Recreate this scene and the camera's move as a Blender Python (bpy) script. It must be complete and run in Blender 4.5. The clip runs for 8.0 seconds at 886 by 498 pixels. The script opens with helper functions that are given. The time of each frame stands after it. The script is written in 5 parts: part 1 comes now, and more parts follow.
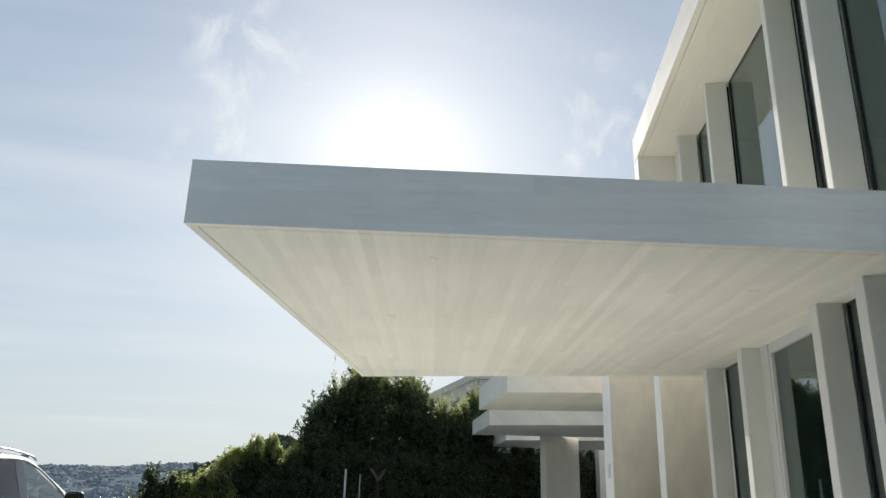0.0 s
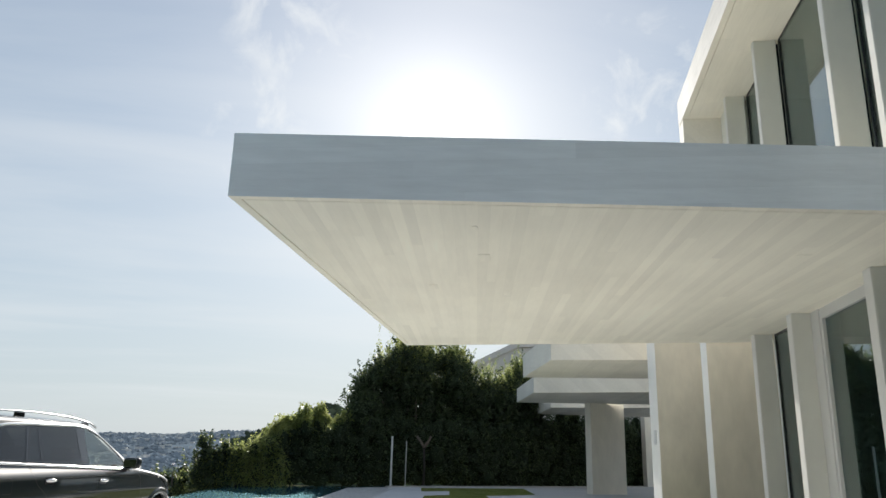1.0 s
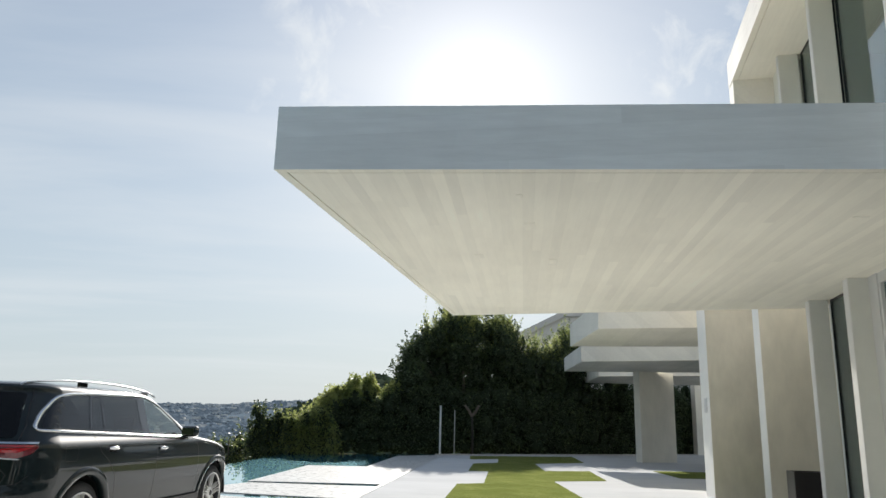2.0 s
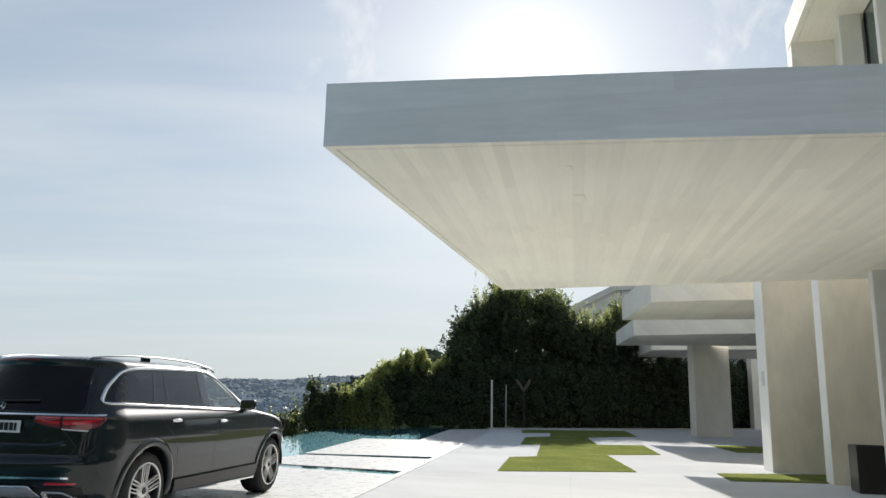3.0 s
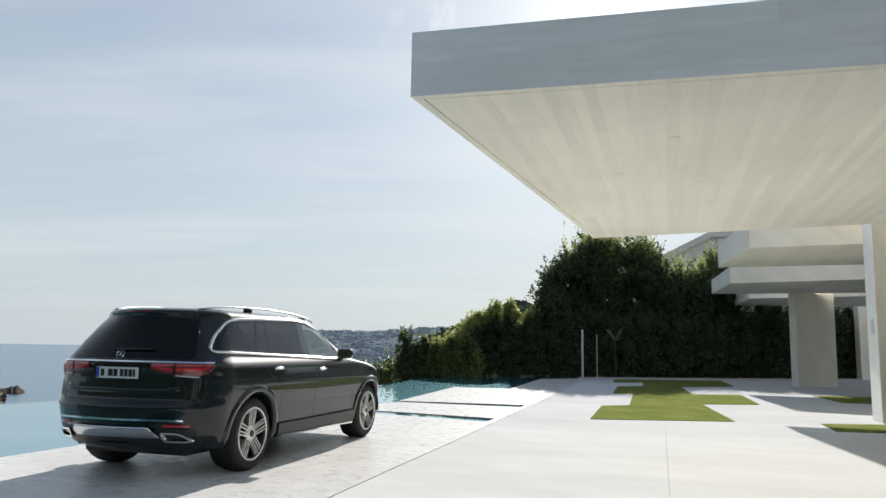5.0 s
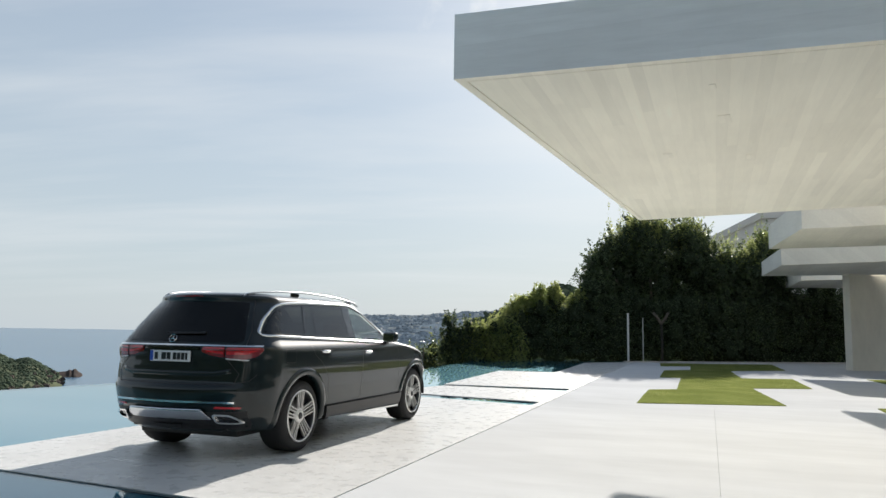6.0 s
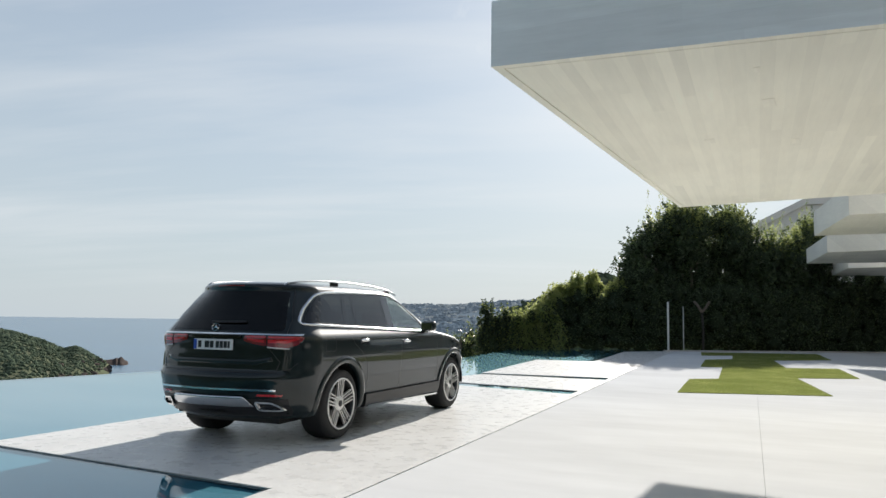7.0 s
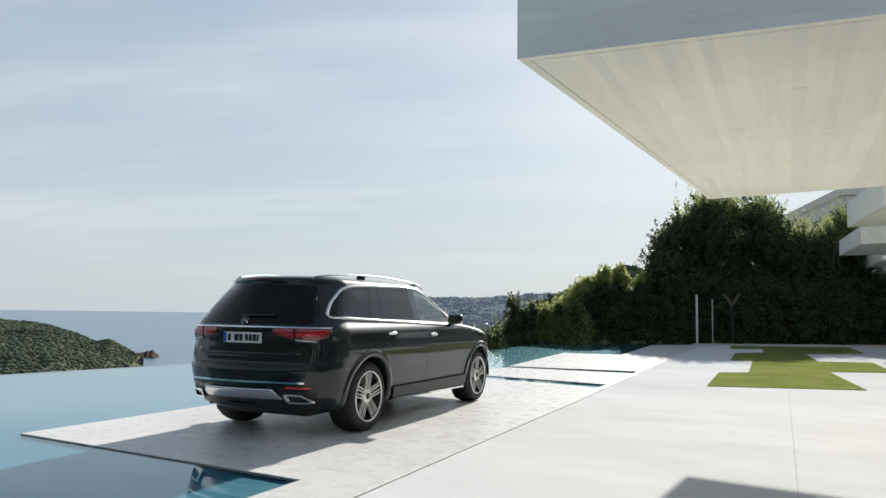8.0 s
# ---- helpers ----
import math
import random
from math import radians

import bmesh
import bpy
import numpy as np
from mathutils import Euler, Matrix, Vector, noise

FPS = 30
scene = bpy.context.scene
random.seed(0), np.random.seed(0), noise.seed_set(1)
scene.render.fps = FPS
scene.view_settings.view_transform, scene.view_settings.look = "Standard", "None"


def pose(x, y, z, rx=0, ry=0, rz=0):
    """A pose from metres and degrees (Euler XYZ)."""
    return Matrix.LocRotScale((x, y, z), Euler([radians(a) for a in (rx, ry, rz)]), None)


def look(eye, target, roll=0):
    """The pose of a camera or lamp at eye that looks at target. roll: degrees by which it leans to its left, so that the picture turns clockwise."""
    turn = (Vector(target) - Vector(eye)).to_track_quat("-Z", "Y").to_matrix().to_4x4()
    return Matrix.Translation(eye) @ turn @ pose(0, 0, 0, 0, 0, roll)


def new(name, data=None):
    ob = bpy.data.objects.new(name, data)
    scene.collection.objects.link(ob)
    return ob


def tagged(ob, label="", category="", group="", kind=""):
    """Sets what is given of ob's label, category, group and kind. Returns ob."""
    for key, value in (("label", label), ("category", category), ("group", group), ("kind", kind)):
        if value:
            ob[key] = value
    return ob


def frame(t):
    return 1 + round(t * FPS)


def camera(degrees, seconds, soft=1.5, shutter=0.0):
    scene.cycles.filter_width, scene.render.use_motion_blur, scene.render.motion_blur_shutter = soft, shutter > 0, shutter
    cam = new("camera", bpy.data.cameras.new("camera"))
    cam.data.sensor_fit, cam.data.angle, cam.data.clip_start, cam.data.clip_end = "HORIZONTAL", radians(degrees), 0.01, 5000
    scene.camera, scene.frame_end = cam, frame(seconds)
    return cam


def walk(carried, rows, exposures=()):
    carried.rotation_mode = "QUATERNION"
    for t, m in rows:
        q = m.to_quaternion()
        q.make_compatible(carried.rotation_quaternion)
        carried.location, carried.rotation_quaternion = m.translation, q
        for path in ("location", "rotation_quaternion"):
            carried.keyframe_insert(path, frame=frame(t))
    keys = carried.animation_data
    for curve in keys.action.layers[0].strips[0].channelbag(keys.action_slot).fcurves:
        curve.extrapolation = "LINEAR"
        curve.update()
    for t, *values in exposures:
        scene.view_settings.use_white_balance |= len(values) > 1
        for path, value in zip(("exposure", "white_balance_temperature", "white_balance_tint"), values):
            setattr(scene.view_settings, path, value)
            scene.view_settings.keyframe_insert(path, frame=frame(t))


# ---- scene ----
cam = camera(61.8, 8.0)
# seconds, eye, target, roll
PATH = [
    (0, (0.061, -0.025, 1.343), (0.094, 3.776, 2.589), 1.41),
    (0.5, (0.064, -0.020, 1.344), (-0.004, 3.806, 2.509), 1.46),
    (1, (0.067, -0.016, 1.339), (-0.124, 3.830, 2.422), 1.43),
    (1.5, (0.068, -0.013, 1.334), (-0.238, 3.848, 2.334), 1.35),
    (3, (0.062, -0.011, 1.312), (-0.633, 3.848, 2.104), 1.22),
    (3.5, (0.057, -0.008, 1.307), (-0.756, 3.841, 2.031), 1.15),
    (4, (0.049, -0.006, 1.302), (-0.888, 3.827, 1.956), 1.10),
    (4.5, (0.041, -0.003, 1.295), (-1.003, 3.814, 1.880), 1.11),
    (6, (0.018, 0.002, 1.281), (-1.359, 3.732, 1.719), 0.96),
    (6.5, (0.012, 0.003, 1.281), (-1.459, 3.701, 1.685), 0.96),
    (7, (0.006, 0.003, 1.279), (-1.557, 3.666, 1.655), 0.92),
    (7.5, (0.002, 0.002, 1.277), (-1.635, 3.635, 1.631), 0.91),
    (8, (0.000, 0.000, 1.278), (-1.691, 3.609, 1.616), 0.86),
]
walk(cam, [(t, look(eye, target, roll)) for t, eye, target, roll in PATH])

# ---- light ----
SUN_EL, SUN_AZ = 24.6, 3.6          # degrees above the horizon; degrees to the left of +y
sun_dir = Vector((-math.sin(radians(SUN_AZ)) * math.cos(radians(SUN_EL)), math.cos(radians(SUN_AZ)) * math.cos(radians(SUN_EL)), math.sin(radians(SUN_EL))))
sun = new("sun", bpy.data.lights.new("sun", "SUN"))
sun.data.energy, sun.data.angle, sun.data.color = 4.2, radians(0.6), (1.0, 0.94, 0.86)
sun.matrix_world = look((0, 0, 30), Vector((0, 0, 30)) - sun_dir)
scene.view_settings.exposure = 0.92


def build_world():
    w = bpy.data.worlds.new("sky")
    scene.world = w
    w.use_nodes = True
    nt = w.node_tree
    nt.nodes.clear()
    N, link = nt.nodes.new, nt.links.new
    sky = N("ShaderNodeTexSky")
    sky.sky_type, sky.sun_disc = "NISHITA", False
    sky.sun_elevation, sky.sun_rotation = radians(SUN_EL), radians(-SUN_AZ)
    sky.air_density, sky.dust_density, sky.ozone_density, sky.altitude = 1.0, 0.4, 1.5, 50
    tc = N("ShaderNodeTexCoord")
    sep = N("ShaderNodeSeparateXYZ")
    link(tc.outputs["Generated"], sep.inputs[0])
    # thin cirrus on a plane overhead
    zz = N("ShaderNodeMath"); zz.operation = "MAXIMUM"; zz.inputs[1].default_value = 0.02
    link(sep.outputs["Z"], zz.inputs[0])
    za = N("ShaderNodeMath"); za.operation = "ADD"; za.inputs[1].default_value = 0.12
    link(zz.outputs[0], za.inputs[0])
    div = N("ShaderNodeVectorMath"); div.operation = "DIVIDE"
    comb = N("ShaderNodeCombineXYZ")
    for k in range(3):
        link(za.outputs[0], comb.inputs[k])
    link(tc.outputs["Generated"], div.inputs[0]); link(comb.outputs[0], div.inputs[1])
    mp = N("ShaderNodeMapping")
    mp.vector_type = "TEXTURE"; mp.inputs["Rotation"].default_value = (0, 0, radians(16)); mp.inputs["Scale"].default_value = (2.6, 0.72, 1.0)
    link(div.outputs[0], mp.inputs[0])
    n1 = N("ShaderNodeTexNoise"); n1.inputs["Scale"].default_value = 1.35; n1.inputs["Detail"].default_value = 8; n1.inputs["Roughness"].default_value = 0.55; n1.inputs["Distortion"].default_value = 0.25
    link(mp.outputs[0], n1.inputs["Vector"])
    r1 = N("ShaderNodeValToRGB"); r1.color_ramp.elements[0].position, r1.color_ramp.elements[1].position = 0.43, 0.74
    link(n1.outputs["Fac"], r1.inputs[0])
    haze = N("ShaderNodeMapRange"); haze.inputs["From Min"].default_value, haze.inputs["From Max"].default_value = 0.0, 0.75
    haze.inputs["To Min"].default_value, haze.inputs["To Max"].default_value = 0.95, 0.18
    link(sep.outputs["Z"], haze.inputs[0])
    veil = N("ShaderNodeMix"); veil.data_type = "RGBA"; veil.clamp_factor = True
    veil.inputs["B"].default_value = (5.2, 5.9, 6.4, 1)
    link(haze.outputs[0], veil.inputs["Factor"]); link(sky.outputs[0], veil.inputs["A"])
    cl = N("ShaderNodeMath"); cl.operation = "MULTIPLY"; cl.inputs[1].default_value = 0.42
    low = N("ShaderNodeMapRange"); low.inputs["From Min"].default_value, low.inputs["From Max"].default_value = 0.01, 0.10
    link(sep.outputs["Z"], low.inputs[0])
    thin_out = N("ShaderNodeMath"); thin_out.operation = "MULTIPLY"
    link(r1.outputs[0], thin_out.inputs[0]); link(low.outputs[0], thin_out.inputs[1])
    link(thin_out.outputs[0], cl.inputs[0])
    mix = N("ShaderNodeMix"); mix.data_type = "RGBA"; mix.clamp_factor = True
    mix.inputs["B"].default_value = (7.6, 7.9, 8.1, 1)
    # broken small clouds high over the canopy
    n2 = N("ShaderNodeTexNoise"); n2.inputs["Scale"].default_value = 13.0; n2.inputs["Detail"].default_value = 7; n2.inputs["Roughness"].default_value = 0.6; n2.inputs["Distortion"].default_value = 0.5
    link(tc.outputs["Generated"], n2.inputs["Vector"])
    r2 = N("ShaderNodeMapRange"); r2.inputs["From Min"].default_value, r2.inputs["From Max"].default_value = 0.46, 0.66
    link(n2.outputs["Fac"], r2.inputs[0])
    puffs = cl.outputs[0]
    for where, inner, outer in (((-0.245, 0.816, 0.524), 0.9995, 0.9955), ((-0.205, 0.845, 0.494), 0.9995, 0.9970), ((-0.288, 0.866, 0.409), 0.9990, 0.9960), ((0.200, 0.865, 0.460), 0.9990, 0.9930)):
        pd = N("ShaderNodeVectorMath"); pd.operation = "DOT_PRODUCT"; pd.inputs[1].default_value = Vector(where).normalized()
        link(tc.outputs["Generated"], pd.inputs[0])
        pr = N("ShaderNodeMapRange"); pr.inputs["From Min"].default_value, pr.inputs["From Max"].default_value = outer, inner
        pr.inputs["To Max"].default_value = 0.75
        link(pd.outputs["Value"], pr.inputs[0])
        pm = N("ShaderNodeMath"); pm.operation = "MULTIPLY"; link(pr.outputs[0], pm.inputs[0]); link(r2.outputs[0], pm.inputs[1])
        pa = N("ShaderNodeMath"); pa.operation = "MAXIMUM"; link(puffs, pa.inputs[0]); link(pm.outputs[0], pa.inputs[1])
        puffs = pa.outputs[0]
    link(puffs, mix.inputs["Factor"]); link(veil.outputs["Result"], mix.inputs["A"])
    # the bright veil of thin cloud round the sun
    dot = N("ShaderNodeVectorMath"); dot.operation = "DOT_PRODUCT"; dot.inputs[1].default_value = sun_dir
    nrm = N("ShaderNodeVectorMath"); nrm.operation = "NORMALIZE"
    link(tc.outputs["Generated"], nrm.inputs[0]); link(nrm.outputs[0], dot.inputs[0])
    mx = N("ShaderNodeMath"); mx.operation = "MAXIMUM"; mx.inputs[1].default_value = 0.0
    link(dot.outputs["Value"], mx.inputs[0])
    total = mix.outputs["Result"]
    for power, amount in ((10, 0.5), (50, 1.1), (240, 1.6), (900, 2.2)):
        pw = N("ShaderNodeMath"); pw.operation = "POWER"; pw.inputs[1].default_value = power
        link(mx.outputs[0], pw.inputs[0])
        sc = N("ShaderNodeVectorMath"); sc.operation = "SCALE"; sc.inputs[0].default_value = (amount, amount, amount * 0.97)
        link(pw.outputs[0], sc.inputs["Scale"])
        ad = N("ShaderNodeVectorMath"); ad.operation = "ADD"
        link(total, ad.inputs[0]); link(sc.outputs[0], ad.inputs[1])
        total = ad.outputs[0]
    bg = N("ShaderNodeBackground"); bg.inputs["Strength"].default_value = 0.0565
    link(total, bg.inputs["Color"])
    out = N("ShaderNodeOutputWorld")
    link(bg.outputs[0], out.inputs["Surface"])


build_world()


# ---- materials ----
def mat(name, color, rough=0.6, metal=0.0, var=0.0, var_scale=3.0, bump=0.0, bump_scale=40.0, stretch=(1, 1, 1), rough_var=0.0, spec=0.5, coat=0.0, stain=0.0, stain_scale=0.6, rot=0.0, tint=None):
    """A painted or mineral surface: base colour with variation at two scales, roughness and fine relief."""
    m = bpy.data.materials.new(name)
    m.use_nodes = True
    nt = m.node_tree
    N, link = nt.nodes.new, nt.links.new
    p = nt.nodes["Principled BSDF"]
    p.inputs["Base Color"].default_value = (*color, 1)
    p.inputs["Roughness"].default_value, p.inputs["Metallic"].default_value = rough, metal
    p.inputs["Specular IOR Level"].default_value, p.inputs["Coat Weight"].default_value = spec, coat
    p.inputs["Coat Roughness"].default_value = 0.03
    tc = N("ShaderNodeTexCoord")
    mp = N("ShaderNodeMapping")
    mp.inputs["Scale"].default_value, mp.inputs["Rotation"].default_value = stretch, (0, 0, radians(rot))
    link(tc.outputs["Object"], mp.inputs[0])

    def nz(scale, detail=6, roughness=0.6):
        n = N("ShaderNodeTexNoise")
        n.inputs["Scale"].default_value, n.inputs["Detail"].default_value, n.inputs["Roughness"].default_value = scale, detail, roughness
        link(mp.outputs[0], n.inputs["Vector"])
        return n.outputs["Fac"]
    col = None
    if var or stain:
        a = N("ShaderNodeMapRange"); a.inputs["To Min"].default_value, a.inputs["To Max"].default_value = 1 - var * 1.6, 1 + var * 1.6
        link(nz(var_scale), a.inputs[0])
        c = N("ShaderNodeMapRange"); c.inputs["From Min"].default_value, c.inputs["From Max"].default_value = 0.35, 0.7
        c.inputs["To Min"].default_value, c.inputs["To Max"].default_value = 1 + stain * 0.3, 1 - stain
        link(nz(stain_scale, 4, 0.7), c.inputs[0])
        f = N("ShaderNodeMath"); f.operation = "MULTIPLY"
        link(a.outputs[0], f.inputs[0]); link(c.outputs[0], f.inputs[1])
        v = N("ShaderNodeVectorMath"); v.operation = "SCALE"; v.inputs[0].default_value = color
        link(f.outputs[0], v.inputs["Scale"])
        col = v.outputs[0]
        if tint:
            mx = N("ShaderNodeMix"); mx.data_type = "RGBA"; mx.inputs["B"].default_value = (*tint, 1)
            r = N("ShaderNodeMapRange"); r.inputs["From Min"].default_value, r.inputs["From Max"].default_value = 0.45, 0.75
            link(nz(var_scale * 0.37, 5, 0.65), r.inputs[0])
            link(r.outputs[0], mx.inputs["Factor"]); link(col, mx.inputs["A"])
            col = mx.outputs["Result"]
        link(col, p.inputs["Base Color"])
    if rough_var:
        r = N("ShaderNodeMapRange"); r.inputs["To Min"].default_value, r.inputs["To Max"].default_value = max(0.02, rough - rough_var), rough + rough_var
        link(nz(var_scale * 0.7), r.inputs[0]); link(r.outputs[0], p.inputs["Roughness"])
    if bump:
        b = N("ShaderNodeBump"); b.inputs["Strength"].default_value, b.inputs["Distance"].default_value = bump, 0.01
        link(nz(bump_scale, 5), b.inputs["Height"]); link(b.outputs[0], p.inputs["Normal"])
    return m


def board_concrete(name, color, board=0.2, along="y", stain=0.92, grain=0.90):
    """White concrete cast against sawn boards: boards of slightly different tone, grain along them and fine seams."""
    m = bpy.data.materials.new(name)
    m.use_nodes = True
    nt = m.node_tree
    N, link = nt.nodes.new, nt.links.new
    p = nt.nodes["Principled BSDF"]
    p.inputs["Roughness"].default_value, p.inputs["Specular IOR Level"].default_value = 0.75, 0.02
    tc = N("ShaderNodeTexCoord")
    src = tc.outputs["Object"]
    if along == "x":
        r = N("ShaderNodeMapping"); r.inputs["Rotation"].default_value = (0, 0, radians(90)); link(src, r.inputs[0]); src = r.outputs[0]
    sep = N("ShaderNodeSeparateXYZ"); link(src, sep.inputs[0])
    across = N("ShaderNodeMath"); across.operation = "ADD"
    link(sep.outputs["X"], across.inputs[0]); link(sep.outputs["Z"], across.inputs[1])
    d = N("ShaderNodeMath"); d.operation = "DIVIDE"; d.inputs[1].default_value = board; link(across.outputs[0], d.inputs[0])
    fl = N("ShaderNodeMath"); fl.operation = "FLOOR"; link(d.outputs[0], fl.inputs[0])
    # each board shifts its butt joints
    wn0 = N("ShaderNodeTexWhiteNoise"); wn0.noise_dimensions = "1D"; link(fl.outputs[0], wn0.inputs["W"])
    yy = N("ShaderNodeMath"); yy.operation = "MULTIPLY_ADD"; yy.inputs[1].default_value = 9.7
    link(wn0.outputs["Value"], yy.inputs[0]); link(sep.outputs["Y"], yy.inputs[2])
    yd = N("ShaderNodeMath"); yd.operation = "DIVIDE"; yd.inputs[1].default_value = 4.8; link(yy.outputs[0], yd.inputs[0])
    yf = N("ShaderNodeMath"); yf.operation = "FLOOR"; link(yd.outputs[0], yf.inputs[0])
    cell = N("ShaderNodeCombineXYZ"); link(fl.outputs[0], cell.inputs[0]); link(yf.outputs[0], cell.inputs[1])
    wn = N("ShaderNodeTexWhiteNoise"); wn.noise_dimensions = "2D"; link(cell.outputs[0], wn.inputs["Vector"])
    tone = N("ShaderNodeMapRange"); tone.inputs["To Min"].default_value, tone.inputs["To Max"].default_value = 0.945, 1.03
    link(wn.outputs["Value"], tone.inputs[0])
    mp = N("ShaderNodeMapping"); mp.inputs["Scale"].default_value = (9, 0.9, 9); link(src, mp.inputs[0])
    gr = N("ShaderNodeTexNoise"); gr.inputs["Scale"].default_value, gr.inputs["Detail"].default_value, gr.inputs["Roughness"].default_value = 2.2, 7, 0.65
    link(mp.outputs[0], gr.inputs["Vector"])
    g = N("ShaderNodeMapRange"); g.inputs["To Min"].default_value, g.inputs["To Max"].default_value = grain, 1.98 - grain; link(gr.outputs["Fac"], g.inputs[0])
    st = N("ShaderNodeTexNoise"); st.inputs["Scale"].default_value, st.inputs["Detail"].default_value = 0.55, 5
    link(src, st.inputs["Vector"])
    s = N("ShaderNodeMapRange"); s.inputs["From Min"].default_value, s.inputs["From Max"].default_value = 0.35, 0.7
    s.inputs["To Min"].default_value, s.inputs["To Max"].default_value = 1.03, stain; link(st.outputs["Fac"], s.inputs[0])
    fr = N("ShaderNodeMath"); fr.operation = "FRACT"; link(d.outputs[0], fr.inputs[0])
    pg = N("ShaderNodeMath"); pg.operation = "PINGPONG"; pg.inputs[1].default_value = 0.5; link(d.outputs[0], pg.inputs[0])
    seam = N("ShaderNodeMapRange"); seam.inputs["From Min"].default_value, seam.inputs["From Max"].default_value = 0.0, 0.03
    seam.inputs["To Min"].default_value, seam.inputs["To Max"].default_value = 0.965, 1.0; link(pg.outputs[0], seam.inputs[0])
    f = tone.outputs[0]
    for other in (g, s, seam):
        q = N("ShaderNodeMath"); q.operation = "MULTIPLY"; link(f, q.inputs[0]); link(other.outputs[0], q.inputs[1]); f = q.outputs[0]
    v = N("ShaderNodeVectorMath"); v.operation = "SCALE"; v.inputs[0].default_value = color; link(f, v.inputs["Scale"])
    link(v.outputs[0], p.inputs["Base Color"])
    hs = N("ShaderNodeMath"); hs.operation = "MULTIPLY_ADD"; hs.inputs[1].default_value = 0.5; link(gr.outputs["Fac"], hs.inputs[0]); link(seam.outputs[0], hs.inputs[2])
    b = N("ShaderNodeBump"); b.inputs["Strength"].default_value, b.inputs["Distance"].default_value = 0.25, 0.006
    link(hs.outputs[0], b.inputs["Height"]); link(b.outputs[0], p.inputs["Normal"])
    return m


def glass(name, tint, tone=(1, 1, 1), ior=1.5, rough=0.0, ripple=0.0, ripple_scale=1.0):
    """Clear tinted pane or water surface: lets light through and mirrors by the angle."""
    m = bpy.data.materials.new(name)
    m.use_nodes = True
    nt = m.node_tree
    nt.nodes.clear()
    N, link = nt.nodes.new, nt.links.new
    t = N("ShaderNodeBsdfTransparent"); t.inputs[0].default_value = (*tint, 1)
    g = N("ShaderNodeBsdfGlossy"); g.inputs["Roughness"].default_value = rough; g.inputs["Color"].default_value = (*tone, 1)
    lw = N("ShaderNodeLayerWeight"); lw.inputs["Blend"].default_value = 0.5
    p5 = N("ShaderNodeMath"); p5.operation = "POWER"; p5.inputs[1].default_value = 5.0
    link(lw.outputs["Facing"], p5.inputs[0])
    f0 = ((ior - 1) / (ior + 1)) ** 2
    fr = N("ShaderNodeMath"); fr.operation = "MULTIPLY_ADD"; fr.inputs[1].default_value, fr.inputs[2].default_value = 1 - f0, f0
    link(p5.outputs[0], fr.inputs[0])
    mx = N("ShaderNodeMixShader")
    if ripple:
        tc = N("ShaderNodeTexCoord")
        n = N("ShaderNodeTexNoise"); n.inputs["Scale"].default_value, n.inputs["Detail"].default_value = ripple_scale, 3
        link(tc.outputs["Object"], n.inputs["Vector"])
        b = N("ShaderNodeBump"); b.inputs["Strength"].default_value, b.inputs["Distance"].default_value = ripple, 0.02
        link(n.outputs["Fac"], b.inputs["Height"])
        link(b.outputs[0], g.inputs["Normal"]); link(b.outputs[0], lw.inputs["Normal"])
    link(fr.outputs[0], mx.inputs[0]); link(t.outputs[0], mx.inputs[1]); link(g.outputs[0], mx.inputs[2])
    o = N("ShaderNodeOutputMaterial"); link(mx.outputs[0], o.inputs["Surface"])
    return m


def leaf_mat(name, color, bright, trans=0.35):
    m = bpy.data.materials.new(name)
    m.use_nodes = True
    nt = m.node_tree
    nt.nodes.clear()
    N, link = nt.nodes.new, nt.links.new
    geo = N("ShaderNodeNewGeometry")
    mix = N("ShaderNodeMix"); mix.data_type = "RGBA"
    mix.inputs["A"].default_value, mix.inputs["B"].default_value = (*color, 1), (*bright, 1)
    tc = N("ShaderNodeTexCoord")
    nz = N("ShaderNodeTexNoise"); nz.inputs["Scale"].default_value, nz.inputs["Detail"].default_value = 1.1, 3
    link(tc.outputs["Object"], nz.inputs["Vector"])
    cr = N("ShaderNodeMapRange"); cr.inputs["From Min"].default_value, cr.inputs["From Max"].default_value = 0.38, 0.66
    link(nz.outputs["Fac"], cr.inputs[0])
    av = N("ShaderNodeMath"); av.operation = "MULTIPLY_ADD"; av.inputs[1].default_value = 0.45
    hf = N("ShaderNodeMath"); hf.operation = "MULTIPLY"; hf.inputs[1].default_value = 0.55
    link(cr.outputs[0], hf.inputs[0]); link(geo.outputs["Random Per Island"], av.inputs[0]); link(hf.outputs[0], av.inputs[2])
    link(av.outputs[0], mix.inputs["Factor"])
    p = N("ShaderNodeBsdfPrincipled"); p.inputs["Roughness"].default_value = 0.42; p.inputs["Specular IOR Level"].default_value = 0.45
    link(mix.outputs["Result"], p.inputs["Base Color"])
    t = N("ShaderNodeBsdfTranslucent"); link(mix.outputs["Result"], t.inputs[0])
    ms = N("ShaderNodeMixShader"); ms.inputs[0].default_value = trans
    link(p.outputs[0], ms.inputs[1]); link(t.outputs[0], ms.inputs[2])
    o = N("ShaderNodeOutputMaterial"); link(ms.outputs[0], o.inputs["Surface"])
    return m


